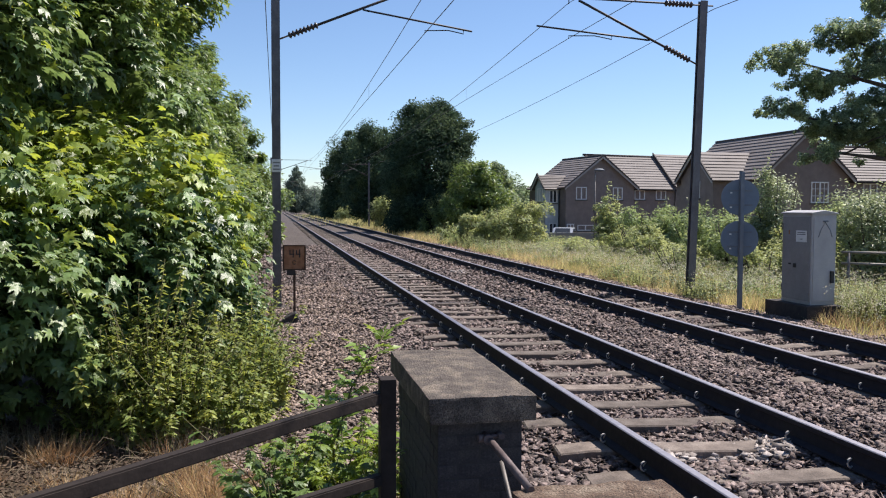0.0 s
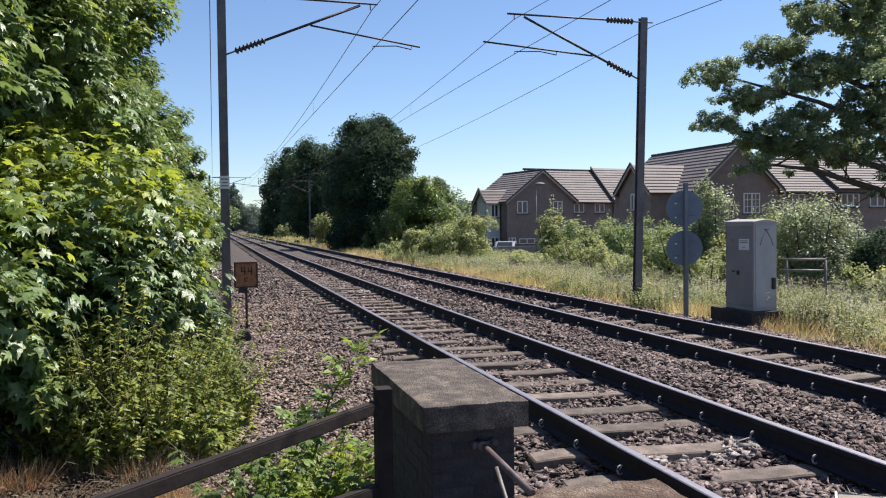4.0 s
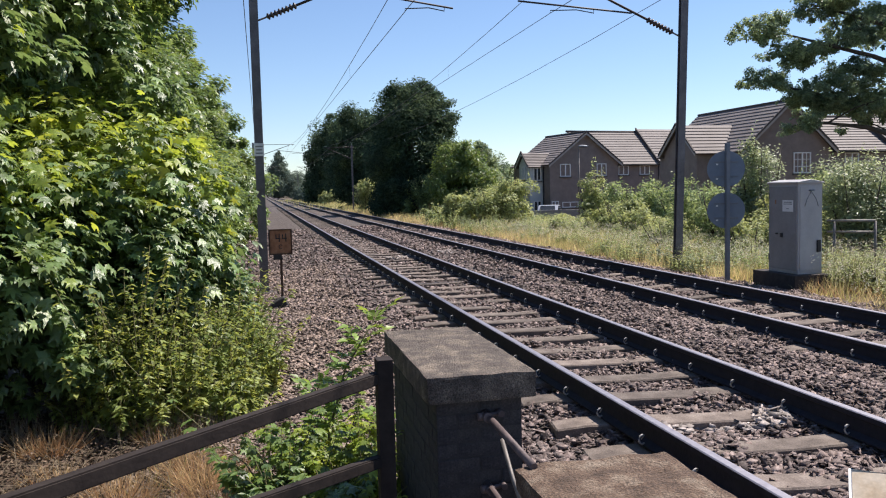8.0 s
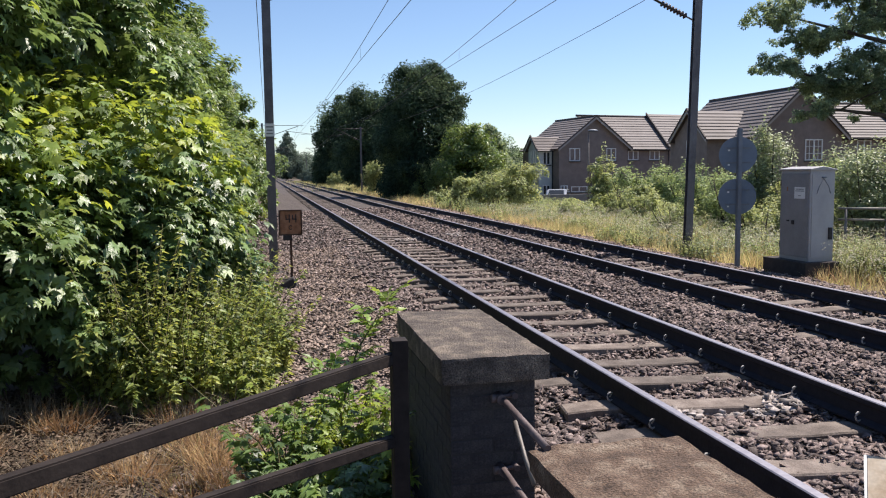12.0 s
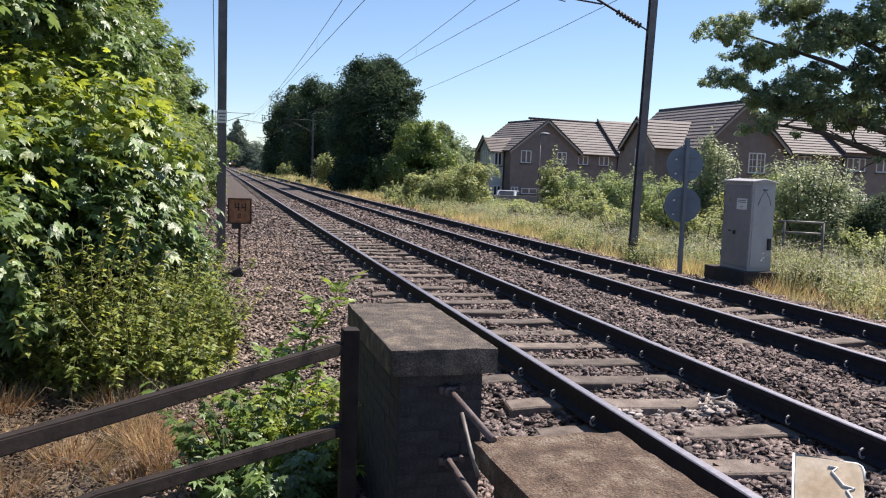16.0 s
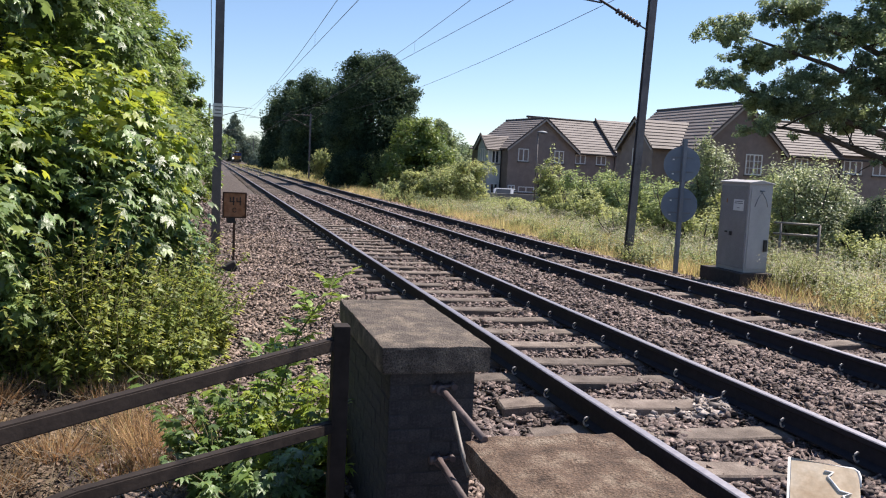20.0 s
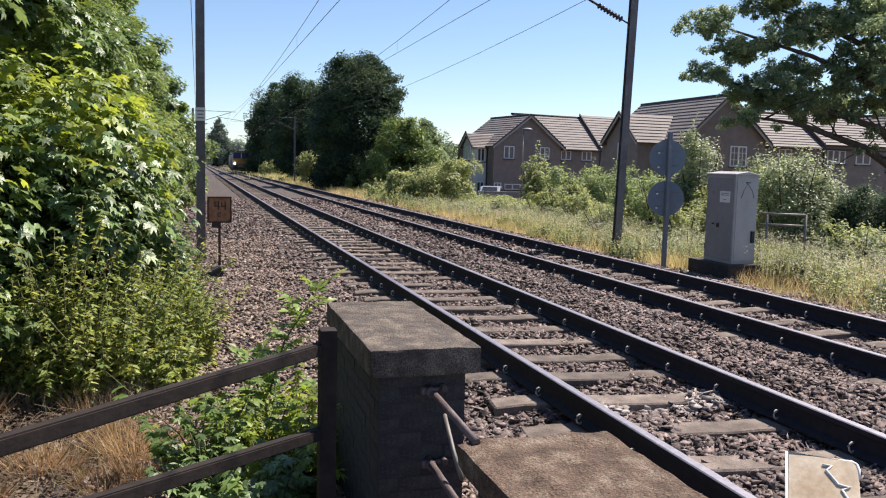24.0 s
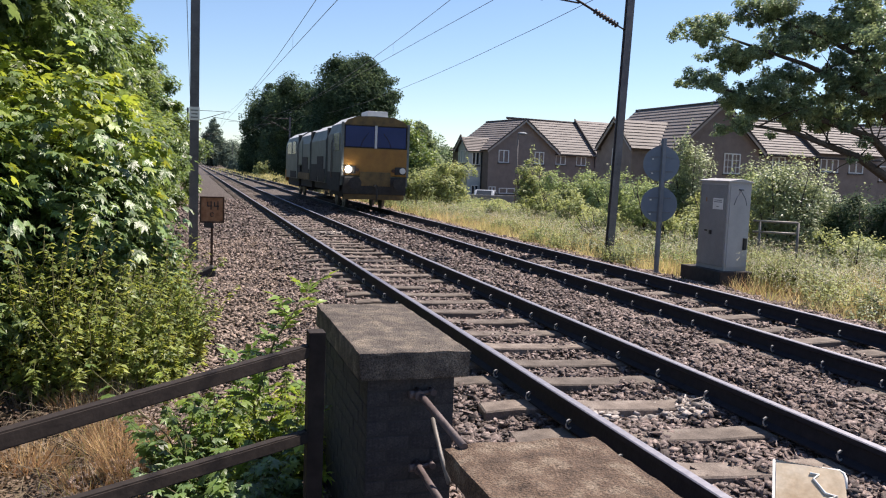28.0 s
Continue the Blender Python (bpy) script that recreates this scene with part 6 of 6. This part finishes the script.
lamp = empty("street_lamp", pose(19.95, 59.2, gz(19.95, 59.2)), "slim street lamp with a flat grey lantern before the houses", "street lamp")
part("column", tube(bmesh.new(), [(0, 0, -0.2), (0, 0, 5.95)], [0.07, 0.045], 8), M["galv"], lamp)
bm = bmesh.new()
bmesh.ops.create_uvsphere(bm, u_segments=16, v_segments=8, radius=1, matrix=Matrix.Translation((0.3, -0.1, 6.0)) @ Matrix.Diagonal((0.42, 0.18, 0.12, 1)))
part("lantern", bm, M["disc_post"], lamp)
gw = empty("garden_wall", pose(0, 0, 0), "low grey wall before the far house", "wall")
part("wall_run", boxed(17.5, 26.0, 64.0, 64.25, -2.4, -0.14, 0.02), M["concrete_grey"], gw)

car = empty("parked_car", pose(20.45, 67.0, gz(20.45, 67.0) + 0.02, 0, 0, 62), "silver parked car behind the low wall", "car")
bm = prism(bmesh.new(), [(-2.1, 0.3), (2.1, 0.3), (2.15, 0.75), (1.2, 0.95), (0.55, 1.5), (-1.0, 1.5), (-1.7, 0.95), (-2.1, 0.85)], "y", -0.85, 0.85)
bmesh.ops.bevel(bm, geom=bm.edges[:], offset=0.08, segments=2, affect="EDGES")
part("body", bm, M["car"], car)
bm = prism(bmesh.new(), [(1.02, 0.98), (0.5, 1.42), (-0.95, 1.42), (-1.5, 0.98)], "y", -0.87, 0.87)
part("window_band", bm, M["glass"], car)
for name, (xa, za), (xb, zb) in (("rear_window", (-1.62, 1.02), (-1.1, 1.43)), ("windscreen", (1.1, 1.02), (0.62, 1.44))):
    a, b, c, d = Vector((xa, -0.66, za)), Vector((xa, 0.66, za)), Vector((xb, 0.6, zb)), Vector((xb, -0.6, zb))
    part(name, quad_solid(a, b, c, d, Vector((math.copysign(0.65, xa), 0, 0.76)), 0.03), M["glass"], car, "dark car glass")
for wy in (-0.6, 0.6):
    part("tail_lamp", boxed(-2.14, -2.06, wy - 0.14, wy + 0.14, 0.68, 0.84, 0.02), M["lamp_red"], car, "red tail lamp")
for wx in (-1.3, 1.3):
    for wy in (-0.78, 0.78):
        bm = tube(bmesh.new(), [(wx, wy - 0.1, 0.31), (wx, wy + 0.1, 0.31)], 0.31, 16)
        part("wheel", bm, M["black"], car)

# ---- rail vehicle ----
veh = empty("rail_vehicle", pose(3.4, 700, 0), "grey track maintenance vehicle with a yellow front and one lit headlight", "rail vehicle")
VL = 19.6


def vbody(y0, y1, roof, x=1.34, z0=0.95, sh=0.16):
    o = [(-x, z0), (x, z0), (x, roof - 0.75), (x - sh, roof - 0.3), (x - 0.55, roof - 0.04), (0, roof), (-x + 0.55, roof - 0.04), (-x + sh, roof - 0.3), (-x, roof - 0.75)]
    bm = prism(bmesh.new(), o, "y", y0, y1)
    bmesh.ops.bevel(bm, geom=[e for e in bm.edges if abs((e.verts[0].co - e.verts[1].co).y) < 0.01], offset=0.05, segments=2, affect="EDGES")
    for f in bm.faces:
        c = f.calc_center_median()
        if f.normal.z > 0.35 and c.z > roof - 0.65:
            f.material_index = 1
    return bm


body_m = [M["veh_grey"], M["veh_roof"]]
part("front_cab", vbody(0.12, 3.4, 3.68), body_m, veh, "front driving cab with a pale roof")
part("middle_body", vbody(3.9, 8.4, 3.55), body_m, veh, "grey machinery housing")
part("rear_body", vbody(8.9, 13.4, 3.5), body_m, veh, "grey machinery housing")
part("rear_cab", vbody(13.9, VL, 3.55), body_m, veh, "rear cab")
part("inner_core", boxed(-1.1, 1.1, 0.4, VL - 0.3, 0.9, 3.1), M["under"], veh, "dark recessed gaps between housings")
part("front_panel", boxed(-1.27, 1.27, 0.0, 0.16, 1.35, 2.42, 0.05), M["yellow"], veh, "dirty yellow front panel")
part("front_brow", prism(bmesh.new(), [(-1.27, 3.3), (1.27, 3.3), (1.1, 3.5), (0.7, 3.64), (-0.7, 3.64), (-1.1, 3.5)], "y", 0.02, 0.16), M["yellow_dirty"], veh, "dirty yellow brow over the windscreen")
wsf = part("windscreen_frame", boxed(-1.3, 1.3, 0.06, 0.14, 2.4, 3.32, 0.03), M["under"], veh, "dark windscreen surround")
for s in (-1, 1):
    part("windscreen", boxed(s * 0.05 if s > 0 else -1.2, 1.2 if s > 0 else -0.05, 0.02, 0.06, 2.46, 3.26, 0.02), M["veh_glass"], wsf, "blue-tinted windscreen pane")
    part("corner_post", boxed(s * 1.3 - 0.05, s * 1.3 + 0.05, 0.0, 0.16, 1.3, 3.4, 0.03), M["veh_grey"], veh)
part("centre_pillar", boxed(-0.045, 0.045, 0.0, 0.06, 2.42, 3.3), M["veh_roof"], wsf, "pale centre pillar")
part("roof_box", boxed(-0.32, 0.52, 0.3, 1.5, 3.64, 3.88, 0.06), M["veh_roof"], veh, "white roof box over the cab")
part("roof_box", boxed(-0.4, 0.4, 5.0, 6.6, 3.5, 3.72, 0.05), M["veh_grey"], veh)
part("bumper", boxed(-1.25, 1.25, -0.02, 0.3, 0.62, 1.3, 0.05), M["under"], veh, "grimy buffer beam")
part("valance", boxed(-1.2, 1.2, 0.05, 0.2, 0.42, 0.68, 0.03), M["yellow_dirty"], veh, "dirty yellow valance")
part("lower_panel", boxed(-0.62, 0.62, -0.03, 0.04, 0.95, 1.5, 0.03), M["yellow_dirty"], veh, "dirty yellow lower panel")
for s in (-1, 1):
    bm = tube(bmesh.new(), [(s * 0.88, 0.0, 1.06), (s * 0.88, -0.42, 1.06)], 0.11, 10)
    tube(bm, [(s * 0.88, -0.4, 1.06), (s * 0.88, -0.5, 1.06)], [0.24, 0.25], 16)
    part("buffer", bm, M["under"], veh)
    unit_ = part("lamp_unit", boxed(s * 1.0 - 0.22, s * 1.0 + 0.22, -0.05, 0.1, 1.42, 1.72, 0.04), M["under"], veh, "headlamp housing")
    bm = tube(bmesh.new(), [(s * 1.08, -0.1, 1.58), (s * 1.08, -0.04, 1.58)], 0.12, 18)
    part("headlight", bm, M["headlight"] if s < 0 else M["lamp_off"], unit_, "bright white lit headlight" if s < 0 else "unlit headlight lens")
bm = tube(bmesh.new(), [(0, 0.0, 0.95), (0, -0.35, 0.93)], 0.07, 8)
tube(bm, [(0, -0.3, 0.95), (0.02, -0.34, 0.6), (0, -0.3, 0.35)], 0.035, 6)
part("coupler", bm, M["under"], veh, "screw coupling hanging from the hook")
for y0, y1, z0 in ((0.4, 3.2, 0.35), (4.2, 8.0, 0.5), (9.0, 13.2, 0.45), (14.2, 19.0, 0.35)):
    part("underframe_box", boxed(-1.2, 1.2, y0, y1, z0 + 0.15, 1.0, 0.04), M["under"], veh, "dark underframe equipment")
for y0 in (3.0, 12.6):
    part("door", boxed(-1.365, -1.34, y0 - 0.9, y0 - 0.15, 1.1, 3.0, 0.01), M["veh_grey"], veh, "grey side door")
for y0, y1 in ((0.5, 1.9), (14.6, 16.0), (16.6, 18.6)):
    part("side_window", boxed(-1.355, -1.335, y0, y1, 2.3, 3.0, 0.01), M["veh_glass"], veh, "dark side window")
for y0, y1 in ((9.6, 12.4), (4.6, 6.4)):
    part("grille", boxed(-1.36, -1.335, y0, y1, 1.2, 2.1, 0.01), M["under"], veh, "dark machinery grille")
for y0, y1, z1 in ((4.1, 6.0, 1.55), (6.3, 8.2, 1.75), (9.1, 11.0, 1.5), (11.2, 13.2, 1.7), (14.4, 17.0, 1.35)):
    part("machinery_panel", boxed(-1.365, -1.336, y0, y1, 0.97, z1, 0.01), M["under"], veh, "dark open machinery along the side")
for y0 in (3.42, 8.42, 13.42):
    part("bellows", boxed(-1.3, 1.3, y0, y0 + 0.46, 1.0, 3.3), M["under"], veh, "dark connecting bellows")
for y0, y1 in ((3.45, 3.85), (8.45, 8.85)):
    part("step", boxed(-1.38, -1.2, y0, y1, 0.45, 0.55, 0.01), M["under"], veh, "dark access step")
part("side_skirt", boxed(-1.37, -1.338, 0.3, 3.3, 0.7, 1.45, 0.01), M["under"], veh, "grimy skirt below the cab")
part("side_stripe", boxed(-1.368, -1.337, 8.95, 13.35, 0.98, 1.3, 0.01), M["yellow_dirty"], veh, "faded yellow-green lower panel")
part("grab_rail", tube(bmesh.new(), [(-1.4, 2.0, 1.2), (-1.42, 2.0, 1.4), (-1.42, 2.0, 2.6), (-1.36, 2.0, 2.75)], 0.02, 6), M["galv"], veh)
for s in (-1, 1):
    part("wiper", tube(bmesh.new(), [(s * 0.62, 0.0, 2.45), (s * 0.5, -0.005, 2.75), (s * 0.3, 0.0, 3.0)], 0.012, 5), M["black"], veh)
    part("tail_lamp", tube(bmesh.new(), [(s * 0.72, -0.06, 1.57), (s * 0.72, 0.0, 1.57)], 0.07, 12), M["rust_dark"], veh, "dark red tail lamp")
part("tail_panel", boxed(-1.35, -1.15, VL - 0.4, VL + 0.15, 0.7, 1.4, 0.03), M["yellow"], veh, "yellow corner panel")
for y0 in (2.2, 4.0, 15.0, 16.8):
    ax = empty("wheelset", pose(0, y0, 0.42), "steel wheelset", "")
    ax.parent = veh
    part("axle", tube(bmesh.new(), [(-0.75, 0, 0), (0.75, 0, 0)], 0.07, 10), M["under"], ax)
    for s in (-1, 1):
        bm = tube(bmesh.new(), [(s * 0.7, 0, 0), (s * 0.725, 0, 0), (s * 0.73, 0, 0), (s * 0.82, 0, 0)], [0.45, 0.45, 0.42, 0.42], 24)
        for k in range(4):
            box(bm, s * 0.76 - 0.075, s * 0.76 + 0.075, -0.03, 0.03, 0.2, 0.36, m=Matrix.Rotation(k * math.pi / 2, 4, "X"))
        part("wheel", bm, M["wheel_steel"], ax, "worn steel wheel")


# ---- movement ----
def motions():
    rows = [(0, 838), (4, 721), (8, 604), (12, 488), (16, 372), (20, 257), (22, 199), (24, 141), (25, 112.5), (26, 84.4), (27, 57.8), (28, 33.2)]
    walk(veh, [(t, pose(3.4, y, 0)) for t, y in rows])


motions()
